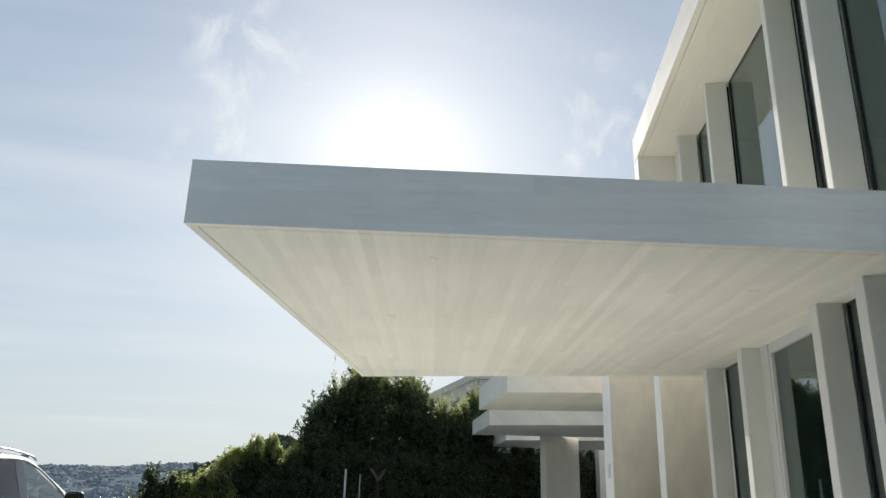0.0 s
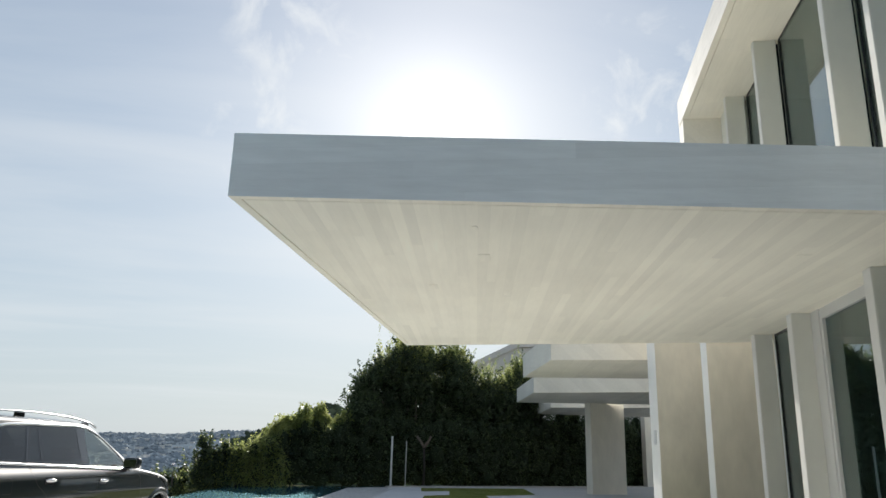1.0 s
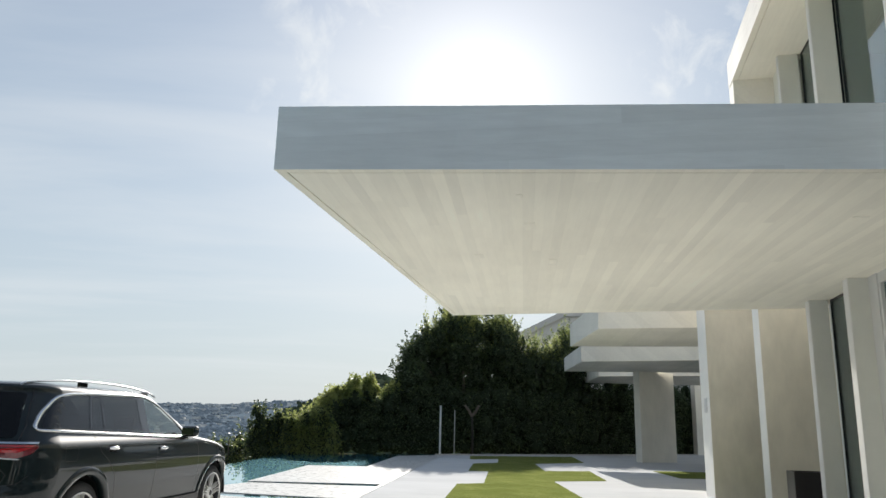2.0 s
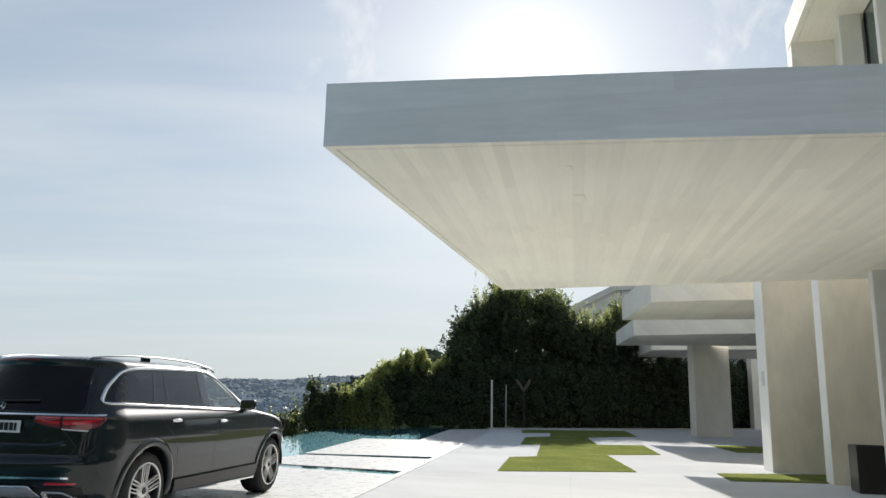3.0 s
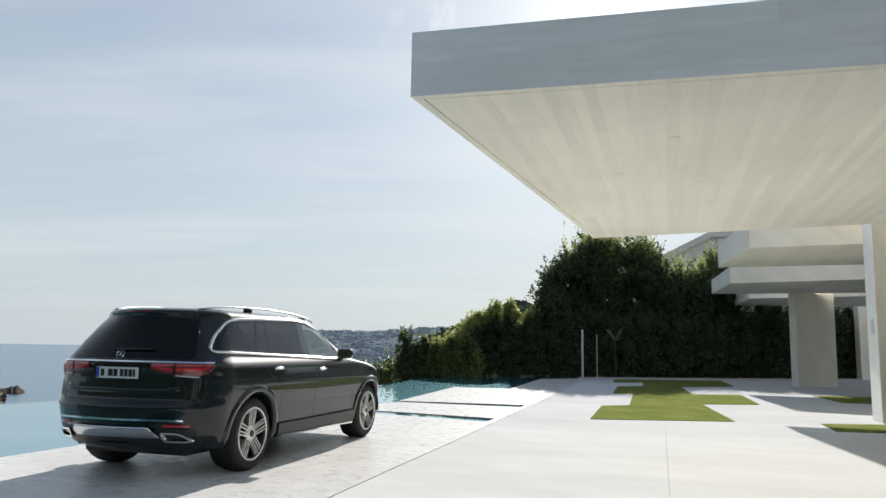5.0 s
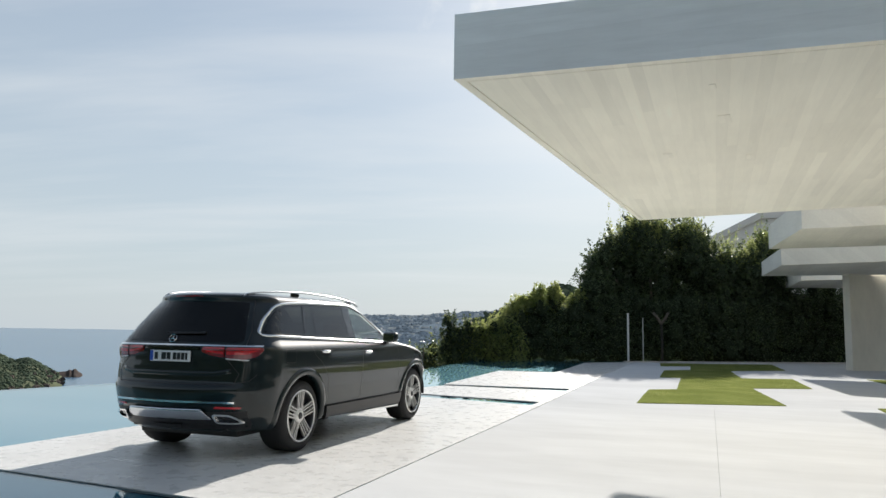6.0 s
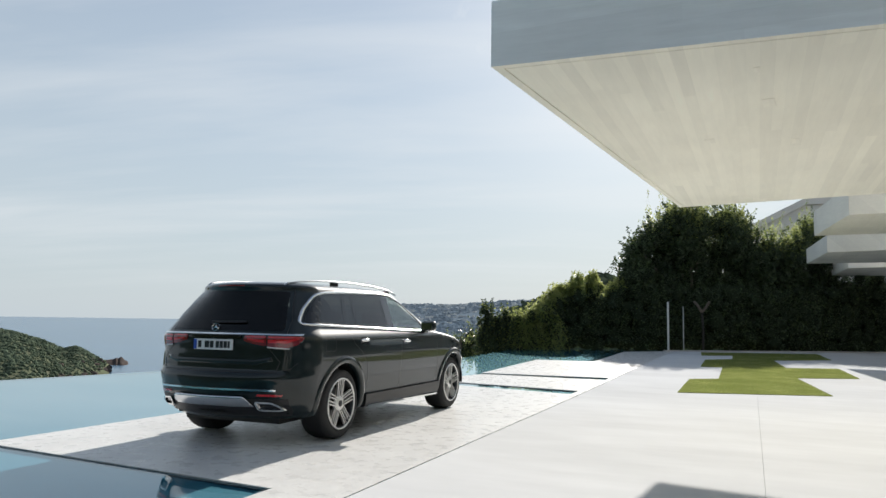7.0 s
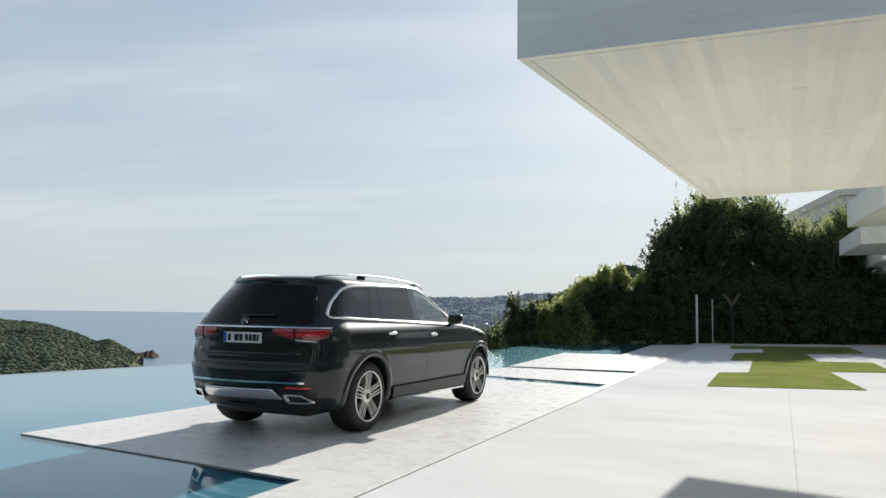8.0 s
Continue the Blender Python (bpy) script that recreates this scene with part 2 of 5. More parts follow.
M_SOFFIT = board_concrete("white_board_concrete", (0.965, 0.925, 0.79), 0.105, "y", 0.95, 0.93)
M_FASCIA = board_concrete("sky_tinted_concrete", (0.88, 0.92, 0.935), 0.135, "x", 0.88, 0.88)
M_CONC = board_concrete("white_concrete", (0.78, 0.755, 0.685), 0.24)
M_ROOFEDGE = board_concrete("toned_down_weathered_concrete", (0.66, 0.65, 0.62), 0.3, "y", 0.80, 0.80)
M_COLUMN = mat("warm_white_concrete", (0.80, 0.765, 0.675), 0.65, var=0.05, var_scale=3.0, bump=0.12, bump_scale=25, stretch=(1.2, 1.2, 0.5), stain=0.10, stain_scale=0.9)
M_PALE = mat("lit_wall_edge", (0.86, 0.85, 0.81), 0.8, spec=0.0, var=0.03, stain=0.06)
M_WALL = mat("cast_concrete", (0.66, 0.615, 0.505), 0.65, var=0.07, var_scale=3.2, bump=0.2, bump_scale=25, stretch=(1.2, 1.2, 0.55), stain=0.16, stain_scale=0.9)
M_FIN = mat("light_render", (0.72, 0.72, 0.665), 0.8, spec=0.02, var=0.03, var_scale=3, bump=0.06, bump_scale=60, stain=0.05, stain_scale=1.0)
M_FINEDGE = mat("lit_edge_white", (0.74, 0.735, 0.71), 0.8, var=0.03, spec=0.0)
M_PAVE = mat("polished_white_concrete", (0.597, 0.608, 0.616), 0.24, spec=0.0, var=0.06, var_scale=1.6, stain=0.10, stain_scale=0.35, stretch=(0.5, 1.4, 1), rough_var=0.02, bump=0.008, bump_scale=3)
M_PLAT = mat("honed_white_stone", (0.640, 0.642, 0.630), 0.30, spec=0.06, var=0.09, var_scale=9, rough_var=0.22, bump=0.30, bump_scale=20, stain=0.12, stain_scale=0.9)
M_WATER = glass("pool_water", (0.40, 0.74, 0.83), ior=1.45, tone=(0.92, 0.97, 1.0), ripple=0.02, ripple_scale=2.0)
# dark tone for the shade on pool sides below the paving
M_POOL = mat("pool_plaster", (0.120, 0.235, 0.285), 0.6, var=0.04, var_scale=0.8)
M_POOLDARK = mat("dark_pool_shade", (0.03, 0.05, 0.06), 0.4, var=0.1)
M_GLASS = glass("window_glass", (0.50, 0.59, 0.575), ior=2.2, tone=(0.92, 0.98, 1.0))
M_DARKFRAME = mat("dark_aluminium", (0.02, 0.02, 0.025), 0.35)
M_UNSEENDARK = mat("unseen_dark_wall", (0.022, 0.027, 0.027), 0.6, var=0.05, spec=0.1)
M_INT = mat("interior_plaster", (0.58, 0.60, 0.58), 0.8, var=0.03)
M_LEAF = leaf_mat("dark_leaves", (0.027, 0.045, 0.026), (0.100, 0.140, 0.056), 0.40)
# lighter leaf copy with the sunlight of tips and tops in its colour
M_LEAFY = leaf_mat("sunlit_yellow_leaves", (0.14, 0.19, 0.055), (0.46, 0.48, 0.18), 0.66)
# near-black tone of the solid cores that stand in for shade inside foliage
M_CORE = mat("shaded_inner_foliage", (0.028, 0.038, 0.022), 1.0, spec=0.0)
M_BARK = mat("bark", (0.12, 0.10, 0.08), 0.85, var=0.2, var_scale=9, bump=0.4, bump_scale=14, stretch=(1, 1, 0.2))
M_DARKBARK = mat("shaded_bark", (0.035, 0.032, 0.028), 0.9, var=0.2, var_scale=9)
M_GROUND = mat("dry_garden_ground", (0.14, 0.13, 0.08), 1.0, spec=0.0, var=0.2, var_scale=0.5, tint=(0.10, 0.12, 0.05))
M_GRASS = mat("lawn", (0.18, 0.21, 0.06), 0.8, var=0.10, var_scale=5, tint=(0.165, 0.185, 0.06), spec=0.0)
M_BLADE = leaf_mat("grass_blades", (0.130, 0.170, 0.040), (0.400, 0.420, 0.165), 0.5)
M_SEA = mat("sea", (0.045, 0.120, 0.200), 0.22, var=0.16, var_scale=0.012, bump=0.3, bump_scale=0.25, spec=0.28, stretch=(0.25, 1.0, 1.0), rot=-25)
M_SCRUB = mat("scrub_hill", (0.090, 0.102, 0.066), 1.0, spec=0.0, var=0.35, var_scale=0.11, tint=(0.15, 0.145, 0.11))
M_FRAME = mat("white_lacquered_metal", (0.66, 0.66, 0.64), 0.4, var=0.01)
M_STEEL = mat("brushed_steel", (0.45, 0.46, 0.47), 0.35, 1.0)
M_GREY = mat("grey_render", (0.48, 0.455, 0.43), 0.8, var=0.06, var_scale=1.2)
M_LACQ = mat("dark_lacquer", (0.020, 0.015, 0.014), 0.3, var=0.05)
M_SOIL = mat("soil", (0.03, 0.022, 0.016), 0.95, var=0.3, var_scale=30, bump=0.5)
M_ROCK = mat("sea_rock", (0.066, 0.058, 0.054), 0.95, spec=0.0, var=0.4, var_scale=0.5, tint=(0.12, 0.09, 0.08))
M_SCRUBFAR = mat("wooded_slope", (0.045, 0.060, 0.040), 1.0, spec=0.0, var=0.3, var_scale=0.12, tint=(0.065, 0.080, 0.055))
M_BUSH = mat("scrub_bushes", (0.074, 0.096, 0.066), 1.0, spec=0.0, var=0.40, var_scale=0.06, tint=(0.105, 0.124, 0.080))
M_HOUSE = mat("pale_house_walls", (0.66, 0.65, 0.63), 0.8)
# distance haze is mixed into the far hill's and trees' base colours
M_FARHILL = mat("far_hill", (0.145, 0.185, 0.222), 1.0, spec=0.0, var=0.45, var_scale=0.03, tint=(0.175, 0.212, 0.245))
M_FARTREE = mat("haze_tinted_far_trees", (0.265, 0.310, 0.350), 1.0, spec=0.0, var=0.3, var_scale=0.02, tint=(0.300, 0.340, 0.365))
M_NEIGHBOUR = mat("pale_grey_render", (0.74, 0.71, 0.68), 0.8, var=0.06, var_scale=1.2)


# ---- mesh helpers ----
def part(name, bm, material, parent=None, label="", smooth=False):
    me = bpy.data.meshes.new(name)
    bm.to_mesh(me)
    bm.free()
    me.materials.append(material)
    if smooth:
        for f in me.polygons:
            f.use_smooth = True
    ob = new(name, me)
    if parent:
        ob.parent = parent
    if label:
        tagged(ob, label)
    return ob


def root(name, m=None, label="", category="", group="", kind=""):
    ob = new(name)
    ob.empty_display_size = 0.2
    if m is not None:
        ob.matrix_basis = m
    return tagged(ob, label, category, group, kind)


def box(bm, x0, x1, y0, y1, z0, z1, bevel=0.0):
    c = Matrix.LocRotScale(((x0 + x1) / 2, (y0 + y1) / 2, (z0 + z1) / 2), None, (abs(x1 - x0), abs(y1 - y0), abs(z1 - z0)))
    made = bmesh.ops.create_cube(bm, size=1, matrix=c)
    if bevel:
        es = {e for v in made["verts"] for e in v.link_edges}
        bmesh.ops.bevel(bm, geom=list(es), offset=bevel, segments=2, affect="EDGES", profile=0.5)
    return bm


def boxes(*rows, bevel=0.0):
    bm = bmesh.new()
    for r in rows:
        box(bm, *r, bevel=bevel)
    return bm


def prism(points, z0, z1, bevel=0.0):
    """An upright slab over a plan outline."""
    bm = bmesh.new()
    f = bm.faces.new([bm.verts.new((x, y, z0)) for x, y in points])
    bm.normal_update()
    if f.normal.z > 0:
        f.normal_flip()
    top = bmesh.ops.extrude_face_region(bm, geom=[f])
    bmesh.ops.translate(bm, vec=(0, 0, z1 - z0), verts=[v for v in top["geom"] if isinstance(v, bmesh.types.BMVert)])
    bmesh.ops.recalc_face_normals(bm, faces=bm.faces)
    if bevel:
        bmesh.ops.bevel(bm, geom=list(bm.edges), offset=bevel, segments=2, affect="EDGES")
    return bm


def mesh_np(name, verts, faces, material, parent=None, smooth=False):
    me = bpy.data.meshes.new(name)
    me.from_pydata(verts.tolist() if hasattr(verts, "tolist") else verts, [], faces.tolist() if hasattr(faces, "tolist") else faces)
    me.materials.append(material)
    if smooth:
        me.polygons.foreach_set("use_smooth", [True] * len(me.polygons))
    ob = new(name, me)
    if parent:
        ob.parent = parent
    return ob


# ---- ground, pool and sea ----
def shrunk(points, k):
    """A plan outline drawn in by k metres."""
    n, out = len(points), []
    area = sum(a * d - c * b for (a, b), (c, d) in zip(points, points[1:] + points[:1]))
    s = 1 if area > 0 else -1
    for i in range(n):
        p, q, r = Vector(points[i - 1]), Vector(points[i]), Vector(points[(i + 1) % n])
        d1, d2 = (q - p).normalized(), (r - q).normalized()
        n1, n2 = Vector((-d1.y, d1.x)) * s, Vector((-d2.y, d2.x)) * s
        m = n1 + n2
        m = m / max(0.35, m.dot(n1)) if m.length > 1e-6 else n1
        out.append(tuple(q + m * k))
    return out


terrace = root("terrace", label="white polished concrete terrace beside an infinity pool", category="terrace", kind="structure")
# the long joint between terrace and pool platform
JOINT = [(-2.2, -24.0), (-2.73, 4.44), (-2.80, 7.74), (-2.85, 10.6), (-2.93, 13.61), (-3.08, 18.38), (-3.26, 23.45), (-3.52, 32.81), (-3.56, 34.9)]
gap = 0.008
thin = 0.0012
cross = [(-2.93, 13.61), (-1.33, 13.97), (-0.05, 14.33), (1.2, 14.68), (2.6, 15.0), (16.0, 18.2)]
near_left = [(x + gap, y) for x, y in JOINT[:4]] + [(-2.93 + gap, 13.61 - thin), (-1.33, 13.97 - thin), (-0.05 - thin, 14.33 - thin), (0.03 - thin, 5.5), (0.1 - thin, -24.0)]
near_right = [(0.1 + thin, -24.0), (0.03 + thin, 5.5), (-0.05 + thin, 14.33 - thin), (1.2, 14.68 - thin), (2.6, 15.0 - thin), (16.0, 18.2 - thin), (16.0, -24.0)]
beyond = [(x, y + thin) for x, y in cross[:0:-1]] + [(-2.93 + gap, 13.61 + thin)] + [(x + gap, y) for x, y in JOINT[5:]] + [(-2.4, 35.3), (5.9, 41.0), (16.0, 49.5)]
for pts in (near_left, near_right, beyond):
    part("paving_slab", prism(pts, -0.06, 0.0), M_PAVE, terrace)
part("terrace_bed", prism([(-2.4, -24.0), (-2.88, 5.0), (-2.98, 13.0), (-3.12, 18.4), (-3.6, 34.0), (5.9, 40.9), (15.9, 49.4), (15.9, -24.0)], -0.4, -0.064), M_GREY, terrace, "grey bed under the paving joints")
# pool platform: one slab with two water slots let into it
platform = [(-7.02, 5.06), (-3.37, 4.73), (-3.30, -24.0)] + [(x - gap, y) for x, y in JOINT] + [(-5.36, 32.6), (-4.90, 23.96), (-6.74, 23.80), (-6.17, 16.97), (-3.16, 17.26), (-3.14, 16.57), (-6.03, 16.62), (-6.55, 14.36), (-3.08, 13.72), (-3.07, 13.03), (-6.95, 13.93)]
part("paving_slab", prism(platform, -0.010, 0.0), M_PLAT, terrace)
# shade of the gap between slab and water, put in as a dark strip
part("slab_gap_shade", prism(shrunk(platform, 0.004), -0.045, -0.0105), M_POOLDARK, terrace, "dark strip for the shade in the gap under the slab")
for pts in ([(-6.2, 5.9), (-3.3, 5.6), (-3.4, 12.4), (-6.2, 13.1)], [(-5.7, 14.9), (-3.5, 14.5), (-3.5, 16.2), (-5.7, 16.2)], [(-5.9, 17.6), (-3.6, 17.8), (-3.8, 31.0), (-4.5, 31.0), (-4.4, 23.3), (-6.0, 23.0)]):
    part("slab_footing", prism(pts, -0.95, -0.047), M_POOL, terrace, "pool plaster under the slab edge")
OUTER = [(-19.5, -24.0), (-13.75, 6.0), (-13.2, 10.0), (-12.62, 13.3), (-9.15, 22.8), (-10.1, 31.6), (-4.1, 35.9)]
pool_pts = OUTER + [(-3.50, 34.5), (-3.04, 17.4), (-2.9, 12.0), (-2.6, 4.0), (-2.3, -24.0)]
bm = bmesh.new()
bm.faces.new([bm.verts.new((x, y, -0.012)) for x, y in pool_pts])
bm.normal_update()
if bm.faces[:][0].normal.z < 0:
    bmesh.ops.reverse_faces(bm, faces=bm.faces[:])
water = part("pool_water", bm, M_WATER)
water.visible_shadow = False
tagged(water, "still clear pool water mirroring the pale sky", "water", kind="structure")
pool = root("pool_basin", label="pale blue plastered infinity pool basin under the terrace edge", category="pool", kind="structure")
part("pool_floor", prism(pool_pts, -1.2, -0.036), M_POOL, pool)
# the rim wall over which the water falls
for (xa, ya), (xb, yb) in zip(OUTER, OUTER[1:]):
    d = Vector((xb - xa, yb - ya)).normalized()
    n = Vector((d.y, -d.x)) * 0.08
    part("pool_wall", prism([(xa, ya), (xb, yb), (xb + n.x, yb + n.y), (xa + n.x, ya + n.y)], -4.0, -0.017), M_POOL, pool)
part("pool_wall", prism([(-2.5, -24.0), (-2.85, 4.0), (-3.03, 13.0), (-3.11, 17.0), (-3.60, 33.0), (-3.45, 33.0), (-3.0, 17.0), (-2.7, 4.0), (-2.4, -24.0)], -0.95, -0.066), M_POOLDARK, pool)
# the plot's ground: level under house and garden, falling to the sea beside the pool
bm, rows = bmesh.new(), []
for j in range(61):
    row = []
    for i in range(81):
        x, y = -110 + 230 * i / 80, -110 + 240 * j / 60
        edge = float(np.interp(y, (-110, -24, 6, 13, 23, 31, 60, 130), (-60, -21, -15.5, -14.2, -11.5, -14.5, -20, -60)))
        fall = max(0.0, edge - x) * 0.55 + max(0.0, -45 - y) * 0.1 + max(0.0, y - 66) * 0.25
        row.append(bm.verts.new((x, y, max(-27.0, -1.30 - fall + 0.8 * noise.noise(Vector((x / 9, y / 9, 0))) * min(1.0, fall)))))
    rows.append(row)
for a, b in zip(rows, rows[1:]):
    for i in range(80):
        bm.faces.new((a[i], a[i + 1], b[i + 1], b[i]))
tagged(part("ground", bm, M_GROUND, smooth=True), "dry garden ground falling away to the sea", "ground", kind="structure")
sea = part("sea", prism([(4900 * math.cos(a * math.pi / 48), 4900 * math.sin(a * math.pi / 48)) for a in range(96)], -30, -25), M_SEA)
tagged(sea, "calm hazy blue sea reaching to the horizon", "sea", kind="structure")

LAWNS = (
    [(-1.4, 14.36), (1.2, 15.2), (0.8, 19.75), (2.2, 20.45), (2.12, 24.7), (0.70, 24.1), (0.45, 28.8), (2.4, 30.6), (2.3, 36.4), (-2.35, 34.3), (-2.1, 31.1), (-1.0, 32.0), (-0.9, 28.6), (-1.75, 27.6), (-1.6, 23.15), (-1.0, 23.3), (-0.88, 18.35), (-1.48, 17.9)],
    [(4.28, 25.9), (6.9, 26.1), (6.3, 22.75), (4.46, 22.48)],
    [(2.72, 15.5), (5.2, 16.2), (5.6, 14.55), (2.70, 14.1)],
)


def inside(x, y, poly):
    hit = False
    for (xa, ya), (xb, yb) in zip(poly, poly[1:] + poly[:1]):
        if (ya > y) != (yb > y) and x < (xb - xa) * (y - ya) / (yb - ya) + xa:
            hit = not hit
    return hit


def blades(poly, count, rng):
    xs, ys = [p[0] for p in poly], [p[1] for p in poly]
    pts = []
    while len(pts) < count:
        x, y = rng.uniform(min(xs), max(xs)), rng.uniform(min(ys), max(ys))
        if inside(x, y, poly):
            pts.append((x, y))
    p = np.array(pts)
    n = len(p)
    ang = rng.uniform(0, 6.283, n)
    h = rng.uniform(0.012, 0.030, n)
    w = 0.0045
    lean = rng.uniform(0, 0.02, n)
    dx, dy = np.cos(ang), np.sin(ang)
    a = np.stack([p[:, 0] - dx * w, p[:, 1] - dy * w, np.full(n, 0.004)], 1)
    b = np.stack([p[:, 0] + dx * w, p[:, 1] + dy * w, np.full(n, 0.004)], 1)
    c = np.stack([p[:, 0] - dy * lean, p[:, 1] + dx * lean, 0.004 + h], 1)
    return np.stack([a, b, c], 1).reshape(-1, 3), np.arange(3 * n).reshape(-1, 3)


rng = np.random.default_rng(3)
for poly, count in zip(LAWNS, (80000, 9000, 14000)):
    turf = root("lawn", label="short green lawn panel set flush in the paving", category="lawn", group="lawn panels", kind="stuff")
    part("turf", prism(poly, 0.002, 0.010), M_GRASS, turf)
    v, f = blades(poly, count, rng)
    mesh_np("grass_blades", v, f, M_BLADE, turf)

# ---- house ----
H, TOP, EAVE = 3.30, 3.845, 7.40
CANOPY = [(-1.93, 5.46), (-1.23, 13.50), (3.81, 12.60), (9.5, 11.6), (9.5, 5.95), (3.75, 5.70)]


def soffit_slab(points, z0, z1, rim=0.075, groove=0.014):
    """A slab with a drip groove cut round its underside."""
    bm = prism(points, z0, z1)
    under = min(bm.faces, key=lambda f: f.calc_center_median().z)
    bmesh.ops.inset_region(bm, faces=[under], thickness=rim, use_even_offset=True)
    ring = set(bm.faces)
    bmesh.ops.inset_region(bm, faces=[under], thickness=groove, use_even_offset=True)
    groove_faces = [f for f in bm.faces if f not in ring and f is not under]
    ext = bmesh.ops.extrude_face_region(bm, geom=groove_faces)
    bmesh.ops.translate(bm, vec=(0, 0, 0.02), verts=[v for v in ext["geom"] if isinstance(v, bmesh.types.BMVert)])
    bmesh.ops.delete(bm, geom=groove_faces, context="FACES_ONLY")
    bmesh.ops.recalc_face_normals(bm, faces=bm.faces)
    return bm


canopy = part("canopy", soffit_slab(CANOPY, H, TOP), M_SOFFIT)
# the slab's sides carry the sky's blue light in their concrete colour
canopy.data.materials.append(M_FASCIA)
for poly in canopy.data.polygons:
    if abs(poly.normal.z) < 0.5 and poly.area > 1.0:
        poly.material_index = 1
tagged(canopy, "cantilevered white board-marked concrete canopy slab", "canopy", kind="structure")
# lamp covers and formwork blocks let into the soffit
for x, y, w, d in ((0.135, 7.25, 0.11, 0.26), (0.035, 6.25, 0.05, 0.12), (0.42, 8.9, 0.08, 0.22), (-0.45, 8.6, 0.10, 0.2), (3.2, 7.0, 0.14, 0.05)):
    c = part("soffit_cover", boxes((-w / 2, w / 2, -d / 2, d / 2, -0.006, 0.01), bevel=0.002), M_SOFFIT)
    c.matrix_basis = pose(x, y, H, 0, 0, -4.8)
    tagged(c, "small flush concrete cover plate in the canopy underside", "cover", "soffit covers")

HM = pose(4.39, 11.70, 0, 0, 0, -4.8)
FINS = (-0.04, -1.80, -4.30, -5.33, -7.9, -9.7, -12.2, -14.0)
GLAZE = 0.30


def fin(u0, v, z0, z1, depth, thick=0.19):
    bm = boxes((u0, u0 + depth, v, v + thick, z0, z1), bevel=0.006)
    ob = part("wall_fin", bm, M_FIN)
    ob.matrix_basis = HM
    # the brighter light on the fin's edge is given as a whiter strip
    part("edge_strip", boxes((u0 - 0.008, u0 - 0.001, v + 0.004, v + thick - 0.004, z0 + 0.004, z1 - 0.004)), M_FINEDGE, ob, "narrow edge lightened for the side light")
    return tagged(ob, "light grey upright concrete fin between tall windows", "fin", "window fins", "structure")


def glazing(v0, v1, z0, z1, frame_mat, f=0.05, door=False, GLAZE=GLAZE):
    w = root("window", HM, "tall tinted window pane in a slim frame", "window", "house windows", "structure")
    e = 0.012
    a0, a1 = (GLAZE - 0.04, GLAZE + 0.06) if door else (GLAZE - 0.006, GLAZE + 0.03)
    part("window_frame", boxes((a0, a1, v0, v0 + f, z0, z1), (a0, a1, v1 - f, v1, z0, z1), (a0, a1, v0 + f, v1 - f, z1 - f * (2.2 if door else 1), z1), (a0, a1, v0 + f, v1 - f, z0, z0 + f)), frame_mat, w)
    pane = part("pane", boxes((GLAZE, GLAZE + e, v0 + f, v1 - f, z0 + f, z1 - f * (2.2 if door else 1))), M_GLASS, w)
    pane.visible_shadow = False


for low, (z0, z1) in ((True, (0.0, H)), (False, (TOP, EAVE))):
    for v in FINS:
        fin(0.0 if low else -0.13, v, z0, z1, GLAZE - 0.04 if low else 0.31, 0.19 if low else 0.12)
    for n, (v1, v0) in enumerate(zip(FINS, FINS[1:])):
        if low and n in (1, 4, 6):
            post = part("door_post", boxes((GLAZE - 0.06, GLAZE + 0.04, v1 - 0.28, v1, z0, z1)), M_FRAME)
            post.matrix_basis = HM
            tagged(post, "white metal post beside a sliding glass door", "post", kind="structure")
            glazing(v0 + 0.19, v1 - 0.28, z0, z1, M_FRAME, 0.06, True)
        else:
            glazing(v0 + (0.19 if low else 0.12), v1, z0, z1, M_DARKFRAME, 0.03, False, GLAZE if low else 0.22)


def wall(name, row, material, label, m=HM):
    ob = part(name, boxes(row, bevel=0.006), material)
    if m is not None:
        ob.matrix_basis = m
    return tagged(ob, label, "wall", kind="structure")


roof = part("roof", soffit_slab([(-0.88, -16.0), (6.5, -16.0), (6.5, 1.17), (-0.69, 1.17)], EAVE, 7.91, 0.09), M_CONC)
# roof sides darkened to hold back the sun on them; grey streaks are weathering
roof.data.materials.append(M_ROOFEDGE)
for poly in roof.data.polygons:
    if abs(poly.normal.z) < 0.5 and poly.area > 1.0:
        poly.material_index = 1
roof.matrix_basis = HM
tagged(roof, "white concrete roof slab with a deep overhang", "roof", kind="structure")
wall("wall_end", (-0.685, 6.4, 0.80, 1.165, TOP, EAVE), M_CONC, "white concrete end wall of the upper floor")
wall("wall_upper_return", (-0.02, 6.4, 0.15, 0.80, TOP, EAVE), M_FIN, "light grey concrete return beside the upper window")
wall("wall_back", (5.0, 5.25, -16.0, 0.78, 0.0, EAVE), M_INT, "plain back wall of the rooms")
wall("wall_side", (0.4, 5.0, 0.16, 0.4, 0.0, H), M_INT, "plain side wall of the room")
wall("wall_near", (0.0, 5.0, -16.2, -15.9, 0.0, EAVE), M_CONC, "plain white wall closing the house")
fl = part("floor_upper", boxes((0.4, 5.0, -15.9, -6.3, H + 0.05, TOP)), M_CONC)
fl.matrix_basis = HM
tagged(fl, "concrete floor slab between the storeys", "floor", kind="structure")
pier = wall("wall_pier", (4.39, 8.5, 14.14, 14.52, 0.0, 4.2), M_WALL, "cast concrete wall pier at the edge of the terrace", None)
# pale plates put the side light of the wall ends into colour
part("edge_face", boxes((4.384, 4.389, 14.15, 14.51, 0.004, 4.19)), M_PALE, pier, "narrow end face paled for the light on it")
